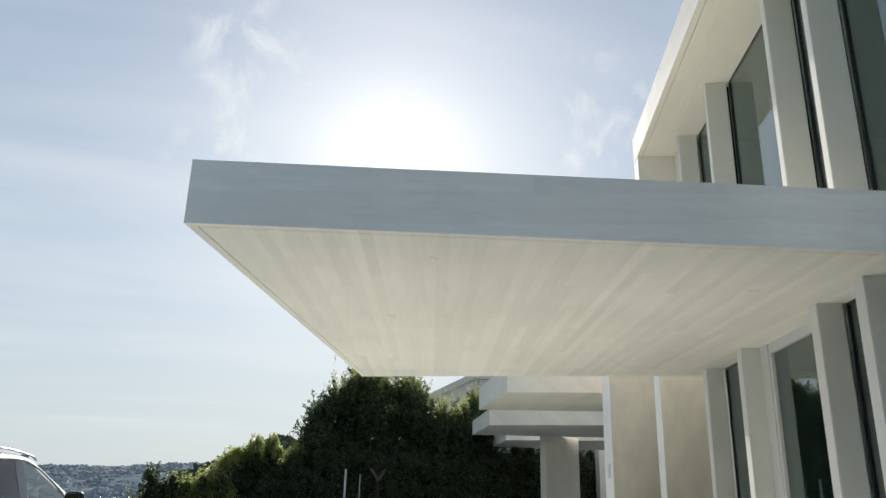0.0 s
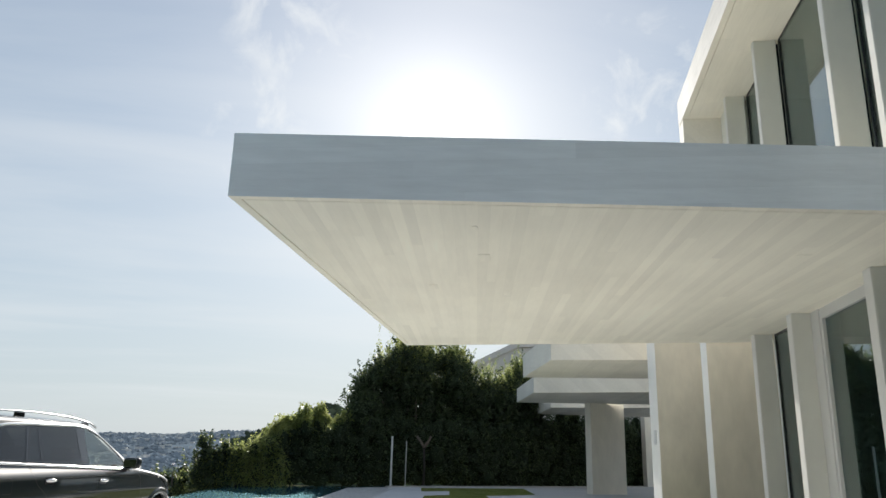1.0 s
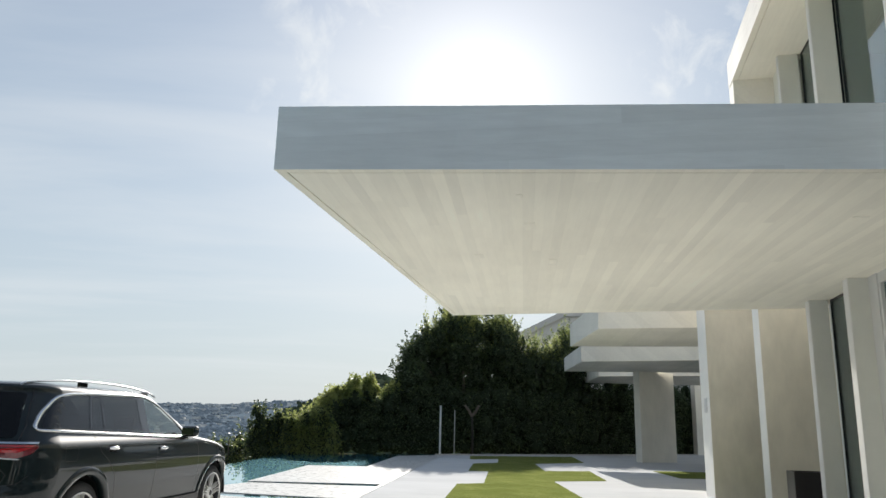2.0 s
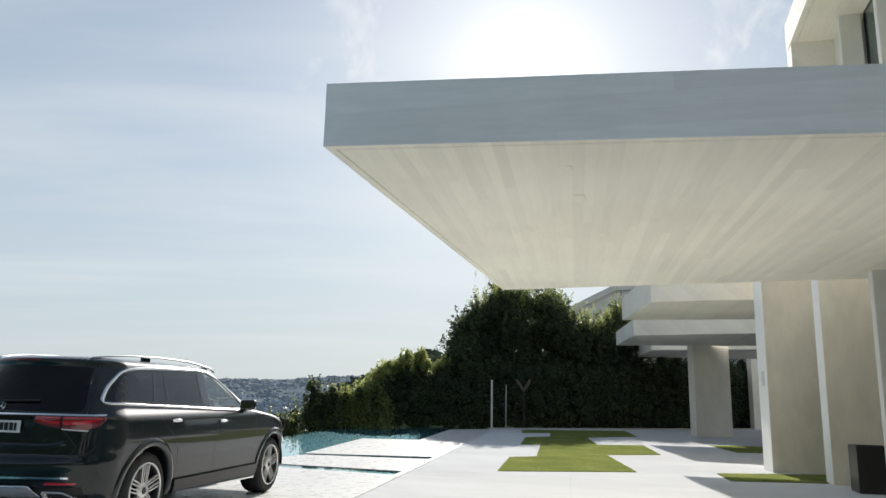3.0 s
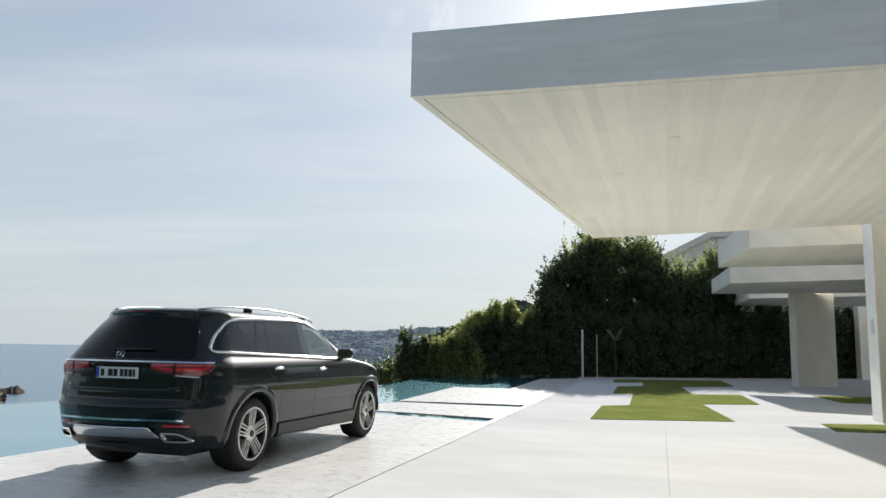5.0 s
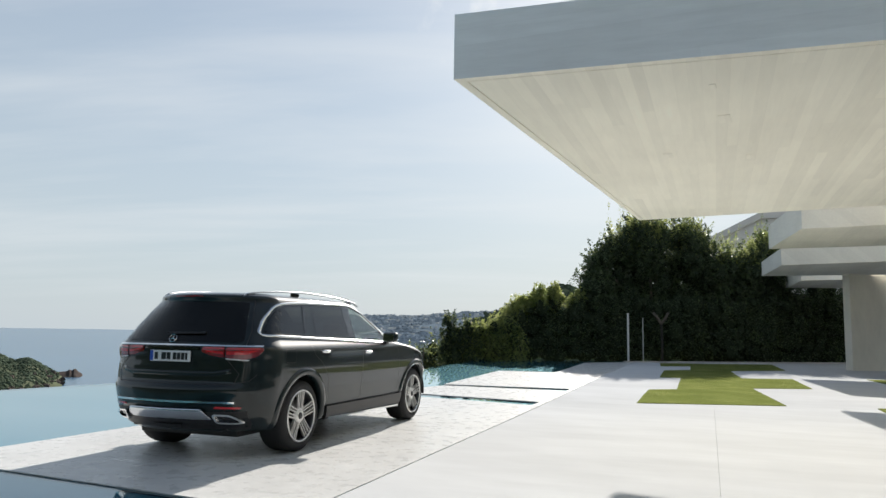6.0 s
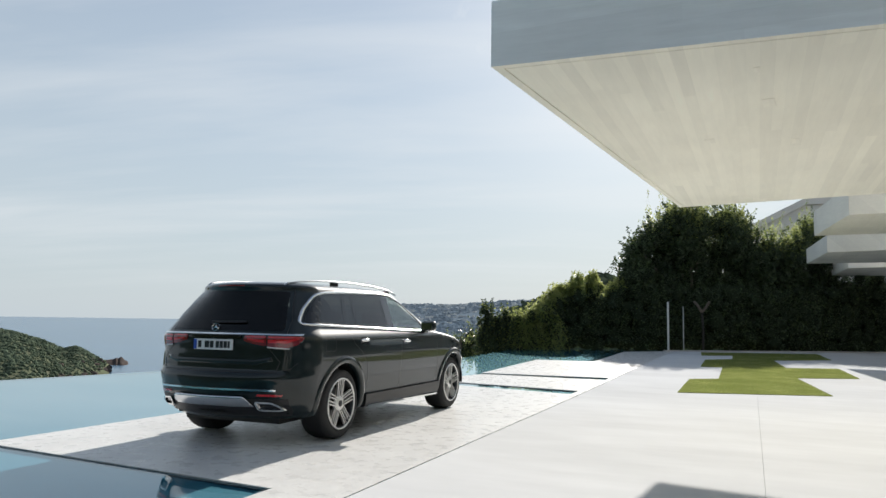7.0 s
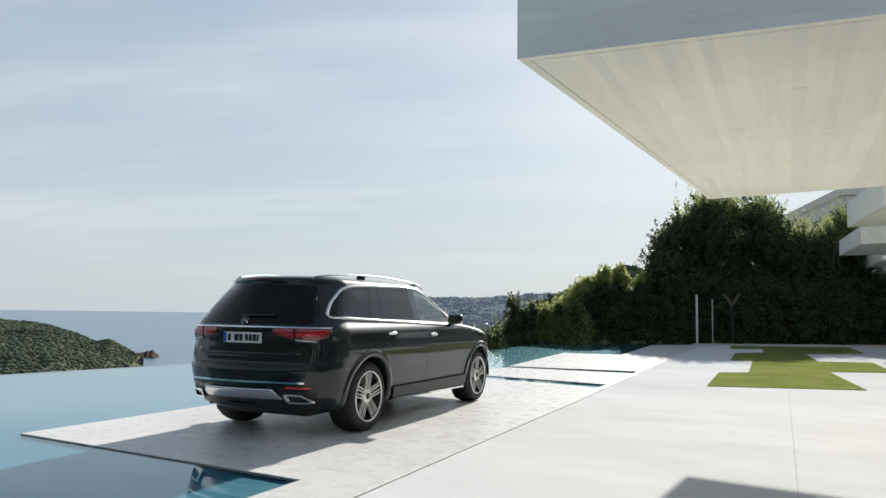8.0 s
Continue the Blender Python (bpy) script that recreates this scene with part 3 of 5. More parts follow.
block = wall("wall_block", (3.93, 8.5, 16.27, 17.02, 0.0, 6.2), M_WALL, "tall cast concrete wall block with its lit side paled", None)
part("edge_face", boxes((3.924, 3.929, 16.28, 17.01, 0.004, 6.19)), M_PALE, block, "narrow end face paled for the light on it")
sw = root("wall_switch", pose(3.923, 16.62, 1.86), "small grey wall switch box on the concrete block", "switch")
part("plate", boxes((-0.018, 0.0, -0.13, 0.07, -0.15, 0.15), bevel=0.006), M_FRAME, sw)
part("button", boxes((-0.024, -0.016, -0.09, 0.03, -0.09, 0.09), bevel=0.003), M_FRAME, sw)

bays = (
    ([(1.92, 18.70), (1.48, 22.95), (9.0, 22.3), (9.0, 17.6)], 3.75, 4.42),
    ([(2.19, 28.05), (1.83, 33.15), (11.0, 32.6), (11.0, 25.4)], 3.73, 4.32),
    ([(3.58, 36.0), (3.4, 41.5), (14.0, 42.5), (14.0, 33.0)], 3.73, 4.32),
)
for pts, z0, z1 in bays:
    ob = part("bay_slab", soffit_slab(pts, z0, z1), M_CONC)
    tagged(ob, "cantilevered white concrete slab of a further bay", "canopy", "further canopies", "structure")
c2 = part("column", prism([(4.93, 32.50), (6.49, 33.30), (6.30, 33.72), (4.74, 32.92)], 0, 3.73, 0.008), M_COLUMN)
c3 = part("column", prism([(9.75, 44.2), (10.45, 44.6), (10.3, 45.0), (9.6, 44.6)], 0, 4.3, 0.008), M_COLUMN)
# added wall out of view, kept dark for the reflections in the car's flank
wall("unseen_bay_wall", (8.2, 8.6, 17.1, 31.5, 0.0, 3.72), M_UNSEENDARK, "unseen dark wall added to close the far bays", None)
for o in (c2, c3):
    tagged(o, "wide white concrete column under a slab", "column", "columns", "structure")

nb = root("neighbour_building", label="grey concrete neighbouring house with a sloping roofline", category="building")
bm = prism([(-1.0, 0), (12, 0), (12, 9.3), (3.0, 9.3), (-1.0, 7.25)], 0, 8)
bmesh.ops.transform(bm, matrix=pose(0, 63, 0, 90, 0, 0), verts=bm.verts)
part("wall", bm, M_NEIGHBOUR, nb)
bm = prism([(-1.5, 7.02), (-1.5, 7.5), (3.0, 9.75), (12.2, 9.75), (12.2, 9.32), (3.1, 9.32)], 0, 8.4)
bmesh.ops.transform(bm, matrix=pose(0, 63.2, 0, 90, 0, 0), verts=bm.verts)
part("roof", bm, M_NEIGHBOUR, nb)

box_ = root("planter_box", pose(4.66, 13.15, 0, 0, 0, -4.8), "dark brown lacquered planter box beside the wall", "planter")
part("shell", boxes((-0.26, 0.26, -0.25, -0.22, 0, 0.72), (-0.26, 0.26, 0.22, 0.25, 0, 0.72), (-0.26, -0.23, -0.22, 0.22, 0, 0.72), (0.23, 0.26, -0.22, 0.22, 0, 0.72), bevel=0.004), M_LACQ, box_)
part("base", boxes((-0.228, 0.228, -0.218, 0.218, 0.001, 0.60)), M_SOIL, box_, "dark soil filling")
# ---- the car ----
M_PAINT = mat("black_green_paint", (0.0035, 0.0100, 0.0115), 0.45, metal=0.0, coat=1.0, spec=0.1)
M_PAINT.node_tree.nodes["Principled BSDF"].inputs["Coat IOR"].default_value = 1.47
M_TRIM = mat("black_trim", (0.012, 0.012, 0.013), 0.45)
M_GLOSSBLACK = mat("gloss_black", (0.005, 0.005, 0.006), 0.1, coat=0.6)
M_CHROME = mat("chrome", (0.82, 0.83, 0.84), 0.10, 1.0)
M_SATIN = mat("satin_silver", (0.50, 0.51, 0.53), 0.30, 1.0)
M_SKID = mat("polished_skid_metal", (0.62, 0.64, 0.67), 0.20, 1.0)
M_MIRROR = mat("tinted_mirror", (0.30, 0.33, 0.33), 0.03, 1.0)
M_RIM = mat("machined_alloy", (0.80, 0.79, 0.77), 0.42, 0.9)
M_RIMDARK = mat("grey_alloy", (0.055, 0.056, 0.06), 0.35, 0.6)
M_RUBBER = mat("tyre_rubber", (0.018, 0.018, 0.019), 0.75, var=0.05, var_scale=12)
M_DISC = mat("brake_disc", (0.22, 0.22, 0.23), 0.4, 1.0)
M_RED = mat("red_lens", (0.52, 0.012, 0.020), 0.08, coat=1.0)
M_REDDARK = mat("dark_red_lens", (0.17, 0.008, 0.013), 0.08, coat=1.0)
M_CLEAR = mat("clear_lens", (0.55, 0.55, 0.56), 0.12, coat=1.0)
M_CARGLASS = glass("privacy_glass", (0.27, 0.265, 0.25), ior=1.6)
M_TAILGLASS = glass("tailgate_glass", (0.12, 0.13, 0.13), ior=1.45)
M_CARCLEAR = glass("door_glass", (0.80, 0.84, 0.82), ior=1.5)
M_PLATEW = mat("plate_white", (0.72, 0.73, 0.73), 0.4)
M_PLATEB = mat("plate_blue", (0.02, 0.08, 0.42), 0.4)
M_SEAT = mat("tan_leather", (0.16, 0.10, 0.06), 0.5, var=0.05)
M_CABIN = mat("cabin_dark", (0.02, 0.02, 0.02), 0.8)


def lerp_table(rows):
    zs, vs = [r[0] for r in rows], [r[1] for r in rows]
    return lambda z: float(np.mean(np.interp([z - .024, z - .012, z, z + .012, z + .024], zs, vs)))


# height -> half width, rear end and front end of the body
car_w = lerp_table([(0.26, .86), (0.33, .905), (0.45, .930), (0.60, .947), (0.70, .962), (0.80, .974), (0.90, .977), (1.00, .9765), (1.06, .9755), (1.10, .971), (1.135, .961), (1.16, .943), (1.185, .920), (1.22, .900), (1.40, .822), (1.55, .762), (1.60, .740), (1.64, .728), (1.665, .715), (1.685, .688), (1.70, .630), (1.715, .515), (1.728, .38), (1.738, .26), (1.745, .12)])
car_r = lerp_table([(0.26, -.86), (0.33, -.95), (0.42, -1.025), (0.55, -1.060), (0.68, -1.062), (0.735, -1.055), (0.775, -1.015), (0.90, -1.005), (1.02, -.985), (1.13, -.985), (1.18, -.965), (1.30, -.905), (1.50, -.800), (1.605, -.735), (1.625, -.745), (1.645, -.790), (1.665, -.785), (1.685, -.735), (1.705, -.62), (1.725, -.43), (1.738, 0.0), (1.745, 0.5)])
car_f = lerp_table([(0.26, 3.78), (0.40, 3.95), (0.55, 4.02), (0.75, 4.04), (0.90, 4.01), (0.98, 3.95), (1.02, 3.86), (1.06, 3.72), (1.10, 3.50), (1.13, 3.24), (1.16, 3.02), (1.20, 2.88), (1.30, 2.70), (1.50, 2.34), (1.60, 2.14), (1.66, 1.98), (1.69, 1.84), (1.715, 1.62), (1.732, 1.32), (1.745, 1.0)])
car_bow = lerp_table([(0.26, .10), (0.8, .075), (1.1, .075), (1.3, .12), (1.58, .13), (1.63, .15), (1.68, .15), (1.73, .04)])
RX, RY, FX, FY = 0.46, 0.46, 0.45, 0.60


def corner(z):
    w = car_w(z)
    k = min(1.0, w / 0.75)
    ry = float(np.interp(z, (1.00, 1.20, 1.35, 1.62), (.46, .42, .42, .42)))
    rx = float(np.interp(z, (1.00, 1.20, 1.35, 1.62), (min(.42, w * .46), w * .36, w * .34, w * .42)))
    return w, rx, ry * k, min(FX, w * .6), FY * k


def side(y, z, off=0.0):
    """A point of the right flank, off metres outside the skin."""
    w, rx, ry, fx, fy = corner(z)
    yr, yf = car_r(z) + car_bow(z) + ry, car_f(z) - fy - 0.1
    x = w
    if y < yr:
        lo, hi = w - rx, w
        for _ in range(22):
            x = (lo + hi) / 2
            if rear(x, z).y < y:
                lo = x
            else:
                hi = x
    elif y > yf:
        x = w - fx + fx * math.sqrt(max(0.0, 1 - min(1, (y - yf) / fy) ** 2))
    return Vector((x + off, y, z))


def rear(x, z, off=0.0):
    """A point of the tail, off metres outside the skin."""
    w, rx, ry, fx, fy = corner(z)
    a, e = abs(x), w - rx
    y = car_r(z) + car_bow(z) * min(1.0, a / e) ** 2
    if a > e:
        slope = min(2 * car_bow(z) / e, ry / rx * .9)
        y = car_r(z) + car_bow(z) + slope * min(a - e, rx) + (ry - slope * rx) * (1 - math.sqrt(max(0.0, 1 - min(1.0, (a - e) / rx) ** 2.7)))
    return Vector((x, y - off, z))


def front(x, z, off=0.0):
    w, rx, ry, fx, fy = corner(z)
    a, e = abs(x), w - fx
    y = car_f(z) - 0.1 * min(1.0, a / e) ** 2
    if a > e:
        y -= fy - fy * math.sqrt(max(0.0, 1 - min(1.0, (a - e) / fx) ** 2))
    return Vector((x, y + off, z))


def in_poly(u, v, poly):
    hit = False
    for (a, b), (c, d) in zip(poly, poly[1:] + poly[:1]):
        if (b > v) != (d > v) and u < (c - a) * (v - b) / (d - b) + a:
            hit = not hit
    return hit


def shrink(poly, k):
    """The outline drawn in by k metres (out, if k is negative)."""
    n, out = len(poly), []
    area = sum(a * d - c * b for (a, b), (c, d) in zip(poly, poly[1:] + poly[:1]))
    s = 1 if area > 0 else -1
    for i in range(n):
        p, q, r = Vector(poly[i - 1]), Vector(poly[i]), Vector(poly[(i + 1) % n])
        d1, d2 = (q - p).normalized(), (r - q).normalized()
        n1, n2 = Vector((-d1.y, d1.x)) * s, Vector((-d2.y, d2.x)) * s
        m = n1 + n2
        m = m / max(0.4, m.dot(n1)) if m.length > 1e-6 else n1
        out.append(tuple(q + m * k))
    return out


def rounded(poly, r, steps=4):
    out, n = [], len(poly)
    for i in range(n):
        p, q, s = Vector(poly[i - 1]), Vector(poly[i]), Vector(poly[(i + 1) % n])
        rr = min(r if not isinstance(r, (list, tuple)) else r[i], (p - q).length * .45, (s - q).length * .45)
        a, b = q + (p - q).normalized() * rr, q + (s - q).normalized() * rr
        for k in range(steps + 1):
            t = k / steps
            out.append(tuple(a * (1 - t) ** 2 + q * 2 * t * (1 - t) + b * t * t))
    return out


def panel(poly, skin, off, thick=0.004, step=0.07):
    """A thin plate with the outline poly (in the skin's two coordinates) that follows the skin."""
    bm = bmesh.new()
    bm.faces.new([bm.verts.new((u, v, 0)) for u, v in poly])
    us, vs = [p[0] for p in poly], [p[1] for p in poly]
    for axis, lo, hi in ((0, min(us), max(us)), (1, min(vs), max(vs))):
        k = int((hi - lo) / step)
        for i in range(1, k + 1):
            co, no = [0, 0, 0], [0, 0, 0]
            co[axis], no[axis] = lo + (hi - lo) * i / (k + 1), 1
            bmesh.ops.bisect_plane(bm, geom=bm.verts[:] + bm.edges[:] + bm.faces[:], plane_co=co, plane_no=no)
    ext = bmesh.ops.extrude_face_region(bm, geom=bm.faces[:])
    outer = {v for v in ext["geom"] if isinstance(v, bmesh.types.BMVert)}
    for v in bm.verts:
        v.co = skin(v.co.x, v.co.y, off + (thick if v in outer else 0.0))
    bmesh.ops.recalc_face_normals(bm, faces=bm.faces)
    return bm


def strip(path, width, skin, off, thick=0.006, closed=False, step=0.05):
    """A raised moulding along a path on the skin."""
    pts = []
    n = len(path)
    for i in range(n if closed else n - 1):
        a, b = Vector(path[i]), Vector(path[(i + 1) % n])
        k = max(1, int((b - a).length / step))
        pts += [a + (b - a) * j / k for j in range(k)]
    if not closed:
        pts.append(Vector(path[-1]))
    bm, rows, m = bmesh.new(), [], len(pts)
    for i, q in enumerate(pts):
        p, r = pts[i - 1] if (closed or i) else q, pts[(i + 1) % m] if (closed or i < m - 1) else q
        d = (r - p).normalized()
        nn = Vector((-d.y, d.x)) * width / 2
        row = [skin(q.x + nn.x, q.y + nn.y, off), skin(q.x + nn.x * .7, q.y + nn.y * .7, off + thick), skin(q.x - nn.x * .7, q.y - nn.y * .7, off + thick), skin(q.x - nn.x, q.y - nn.y, off)]
        rows.append([bm.verts.new(c) for c in row])
    for i in range(m if closed else m - 1):
        a, b = rows[i], rows[(i + 1) % m]
        for j in range(4):
            bm.faces.new((a[j], a[(j + 1) % 4], b[(j + 1) % 4], b[j]))
    if not closed:
        bm.faces.new(rows[0]); bm.faces.new(rows[-1][::-1])
    bmesh.ops.recalc_face_normals(bm, faces=bm.faces)
    return bm


def mirrored(bm):
    """The same on the other side of the car."""
    c = bm.copy()
    for v in c.verts:
        v.co.x = -v.co.x
    bmesh.ops.reverse_faces(c, faces=c.faces)
    return c


def lathe(profile, steps=48):
    """A ring turned about the x axis from (x, radius) points."""
    bm, rows = bmesh.new(), []
    for i in range(steps):
        a = 2 * math.pi * i / steps
        rows.append([bm.verts.new((x, r * math.cos(a), r * math.sin(a))) for x, r in profile])
    for i in range(steps):
        p, q = rows[i], rows[(i + 1) % steps]
        for j in range(len(profile) - 1):
            bm.faces.new((p[j], p[j + 1], q[j + 1], q[j]))
    bmesh.ops.recalc_face_normals(bm, faces=bm.faces)
    return bm


WIN = {
    "quarter": rounded([(-.60, 1.278), (.085, 1.253), (.235, 1.592), (-.09, 1.585), (-.28, 1.55), (-.50, 1.40)], [.06, .02, .02, .12, .12, .12]),
    "vent": [(.13, 1.252), (.345, 1.245), (.425, 1.598), (.28, 1.593)],
    "rear_door": [(.39, 1.243), (1.13, 1.219), (1.18, 1.620), (.47, 1.603)],
    "front_door": rounded([(1.29, 1.212), (2.17, 1.182), (2.12, 1.245), (1.97, 1.372), (1.72, 1.520), (1.44, 1.603), (1.36, 1.614)], [.01, .02, .06, .1, .1, .05, .01]),
}
DLO = rounded([(-.665, 1.258), (2.27, 1.158), (2.175, 1.238), (2.015, 1.378), (1.76, 1.538), (1.435, 1.628), (1.22, 1.640), (.3, 1.624), (-.11, 1.606), (-.31, 1.573), (-.545, 1.405)], [.07, .03, .06, .12, .12, .1, .05, .05, .12, .12, .12])
TAILGLASS = rounded([(-.735, 1.185), (.735, 1.185), (.585, 1.600), (-.585, 1.600)], .05)
SHIELD = [(-.66, 1.20), (.66, 1.20), (.52, 1.66), (-.52, 1.66)]
AXLES, ARCH_R, HUB = (0.0, 3.16), 0.452, 0.385


def build_car(m):
    car = root("car", m, "black sport utility vehicle parked on the pool platform", "car")
    # body skin: a stack of rounded outlines, open at the windows and wheel arches
    zs = sorted(set([round(v, 4) for v in np.linspace(0.285, 1.70, 72)] + [1.710, 1.718, 1.725, 1.732, 1.738, 1.742, 1.745]))
    bm, rings = bmesh.new(), []
    for z in zs:
        w, rx, ry, fx, fy = corner(z)
        half = [rear(x, z) for x in np.linspace(0, w - rx, 14)]
        half += [rear(w - rx + rx * math.sin(t), z) for t in np.linspace(0.12, math.pi / 2 - 0.02, 9)]
        ya, yb = car_r(z) + car_bow(z) + ry, car_f(z) - fy - 0.1
        half += [Vector((w, y, z)) for y in np.linspace(ya, yb, 96)]
        half += [front(w - fx + fx * math.cos(t), z) for t in np.linspace(0.08, math.pi / 2 - 0.05, 9)]
        half += [front(x, z) for x in np.linspace(w - fx, 0, 10)]
        loop = half + [Vector((-p.x, p.y, p.z)) for p in half[-2:0:-1]]
        rings.append([bm.verts.new(p) for p in loop])
    n = len(rings[0])
    opens = [shrink(p, 0.012) for p in WIN.values()]
    tail, shield = shrink(TAILGLASS, 0.02), SHIELD
    for a, b in zip(rings, rings[1:]):
        for i in range(n):
            q = (a[i], a[(i + 1) % n], b[(i + 1) % n], b[i])
            c = (q[0].co + q[1].co + q[2].co + q[3].co) / 4
            if any(math.hypot(c.y - y0, c.z - HUB) < ARCH_R + .01 for y0 in AXLES) and abs(c.x) > .6 and c.z < 0.95:
                continue
            if abs(c.x) > .55 and c.y > car_r(c.z) + .25 and c.y < car_f(c.z) - .3 and any(in_poly(c.y, c.z, p) for p in opens):
                continue
            if c.y < 0.2 and in_poly(c.x, c.z, tail) and c.y < rear(c.x, c.z).y + 0.05:
                continue
            if c.y > 1.9 and in_poly(c.x, c.z, shield):
                continue
            bm.faces.new(q)
    bm.faces.new(rings[-1])
    bmesh.ops.delete(bm, geom=[v for v in bm.verts if not v.link_faces], context="VERTS")
    bmesh.ops.recalc_face_normals(bm, faces=bm.faces)
    part("body", bm, M_PAINT, car, smooth=True)
    part("underbody", boxes((-.60, .60, -.66, 3.62, .22, .30), (-.58, .58, -.80, 3.74, .30, .60)), M_TRIM, car)
    part("cabin_floor", boxes((-.82, .82, -.7, 2.9, .60, .70), (-.80, .80, 2.55, 2.95, .70, 1.10)), M_CABIN, car)
    for y0 in (-.25, .62, 1.62):
        for x0 in ((-.42, .42) if y0 != .62 else (-.46, 0.0, .46)):
            seat = part("seat", boxes((x0 - .24, x0 + .24, y0 - .06, y0 + .06, .72, 1.22), (x0 - .24, x0 + .24, y0, y0 + .5, .72, .86), bevel=.03), M_SEAT, car)
            part("headrest", boxes((x0 - .13, x0 + .13, y0 - .10, y0 - .01, 1.25, 1.40), bevel=.042), M_SEAT, seat)
    st = lathe([(-.015, .17), (0, .185), (.015, .17), (0, .155), (-.015, .17)], 24)
    bmesh.ops.transform(st, matrix=pose(-.42, 2.25, 1.02, 0, 0, 90), verts=st.verts)
    part("steering_wheel", st, M_CABIN, car)

    # glass
    for key, poly in WIN.items():
        clear = key == "front_door"
        for flip in (False, True):
            p = panel(poly, side, 0.001, 0.004)
            g = part("side_window", mirrored(p) if flip else p, M_CARCLEAR if clear else M_CARGLASS, car, "clear glass" if clear else "dark tinted glass", smooth=False)
            g.visible_shadow = False
            if flip:
                p.free()
    tg = part("tailgate_window", panel(TAILGLASS, rear, 0.001, 0.004), M_TAILGLASS, car, "dark tinted glass")
    ws = part("windscreen", panel(SHIELD, front, -0.012, 0.005), M_CARCLEAR, car, "clear glass")
    for g in (tg, ws):
        g.visible_shadow = False
    for flip in (False, True):
        def put(name, bm, material, parent=car, label="", smooth=False, flip=flip):
            if flip:
                c = mirrored(bm)
                bm.free()
                bm = c
            return part(name, bm, material, parent, label, smooth)

        # chrome window surround, dark pillars and shut lines
        put("window_surround", strip(DLO, .028, side, .002, .010, True), M_CHROME, label="polished chrome trim", smooth=True)
        for a, b in (((.105, 1.25), (.258, 1.600)), ((.366, 1.24), (.448, 1.606))):
            put("window_bar", strip([a, b], .035, side, .003, .006), M_GLOSSBLACK)
        put("door_pillar", panel([(1.13, 1.213), (1.285, 1.208), (1.355, 1.618), (1.185, 1.622)], side, .002, .005), M_GLOSSBLACK)
        for line in (
            [(1.40, .45), (1.395, .80), (1.39, 1.08), (1.33, 1.19)],
            [(2.55, .45), (2.58, .62), (2.55, .85), (2.50, 1.06), (2.36, 1.13)],
            [(.53, .45), (.56, .60), (.50, .80), (.36, .95), (.20, 1.04), (.15, 1.13), (.13, 1.22)],
            [(.53, .447), (2.56, .447)],
            [(2.36, 1.135), (2.75, 1.075), (3.25, 1.02), (3.60, .97)],
        ):
            put("shut_line", strip(line, .007, side, -.001, .0022), M_TRIM)
        put("fuel_flap", strip(rounded([(-.40, .97), (-.20, .97), (-.20, 1.11), (-.40, 1.11)], .03), .004, side, -.001, .002, True), M_TRIM)
        put("sill", panel([(.56, .285), (2.70, .265), (2.68, .44), (.52, .44)], side, .004, .03), M_TRIM)
        put("sill_chrome", strip([(.60, .300), (2.66, .262)], .030, side, .032, .022), M_CHROME, label="polished running board edge")
        # handles
        for y0, z0 in ((.412, 1.075), (1.515, 1.045)):
            hm = bmesh.new()
            bmesh.ops.create_uvsphere(hm, u_segments=16, v_segments=8, radius=1, matrix=Matrix.LocRotScale(side(y0, z0, .022), None, (.016, .105, .019)))
            h = put("door_handle", hm, M_CHROME, label="chrome handle", smooth=True)
            put("handle_cup", panel(rounded([(y0 - .085, z0 - .045), (y0 + .085, z0 - .045), (y0 + .085, z0 + .03), (y0 - .085, z0 + .03)], .03), side, .001, .002), M_GLOSSBLACK, h)
        # mirror
        mb = bmesh.new()
        bmesh.ops.create_cube(mb, size=1, matrix=Matrix.LocRotScale((1.05, 2.06, 1.235), Euler((0, 0, .10)), (.20, .12, .135)))
        bmesh.ops.bevel(mb, geom=mb.edges[:], offset=.052, segments=4, affect="EDGES", profile=.6)
        mir = put("mirror", mb, M_PAINT, smooth=True)
        gl = boxes((-.075, .075, -.004, .004, -.048, .048), bevel=.003)
        bmesh.ops.transform(gl, matrix=Matrix.LocRotScale((1.045, 1.992, 1.235), Euler((-.05, 0, .10)), None), verts=gl.verts)
        put("mirror_glass", gl, M_MIRROR, mir, "silvered mirror glass")
        arm = boxes((.88, 1.0, 2.04, 2.12, 1.135, 1.185), bevel=.012)
        put("mirror_arm", arm, M_GLOSSBLACK, mir)
        # arches
        for y0 in AXLES:
            bmA, rows = bmesh.new(), []
            for a in np.linspace(radians(-14), radians(194), 44):
                c, s = math.cos(a), math.sin(a)
                row = []
                for r, o in ((ARCH_R - .015, -.06), (ARCH_R - .015, .004), (ARCH_R, .018), (ARCH_R + .045, .020), (ARCH_R + .068, .006), (ARCH_R + .075, -.008)):
                    y, z = y0 + r * c, max(.30, HUB + r * s)
                    row.append(bmA.verts.new(side(min(max(y, -.60), 3.80), z, o)))
                    row[-1].co.y = y
                rows.append(row)
            for p, q in zip(rows, rows[1:]):
                for j in range(5):
                    bmA.faces.new((p[j], p[j + 1], q[j + 1], q[j]))
            bmesh.ops.recalc_face_normals(bmA, faces=bmA.faces)
            put("wheel_arch", bmA, M_PAINT, smooth=True)
            well = bmesh.new()
            rows = []
            for a in np.linspace(radians(-4), radians(184), 30):
                rows.append([well.verts.new((x, y0 + .47 * math.cos(a), HUB + .47 * math.sin(a))) for x in (.58, .93)])
            for p, q in zip(rows, rows[1:]):
                well.faces.new((p[0], p[1], q[1], q[0]))
            put("wheel_well", well, M_TRIM)
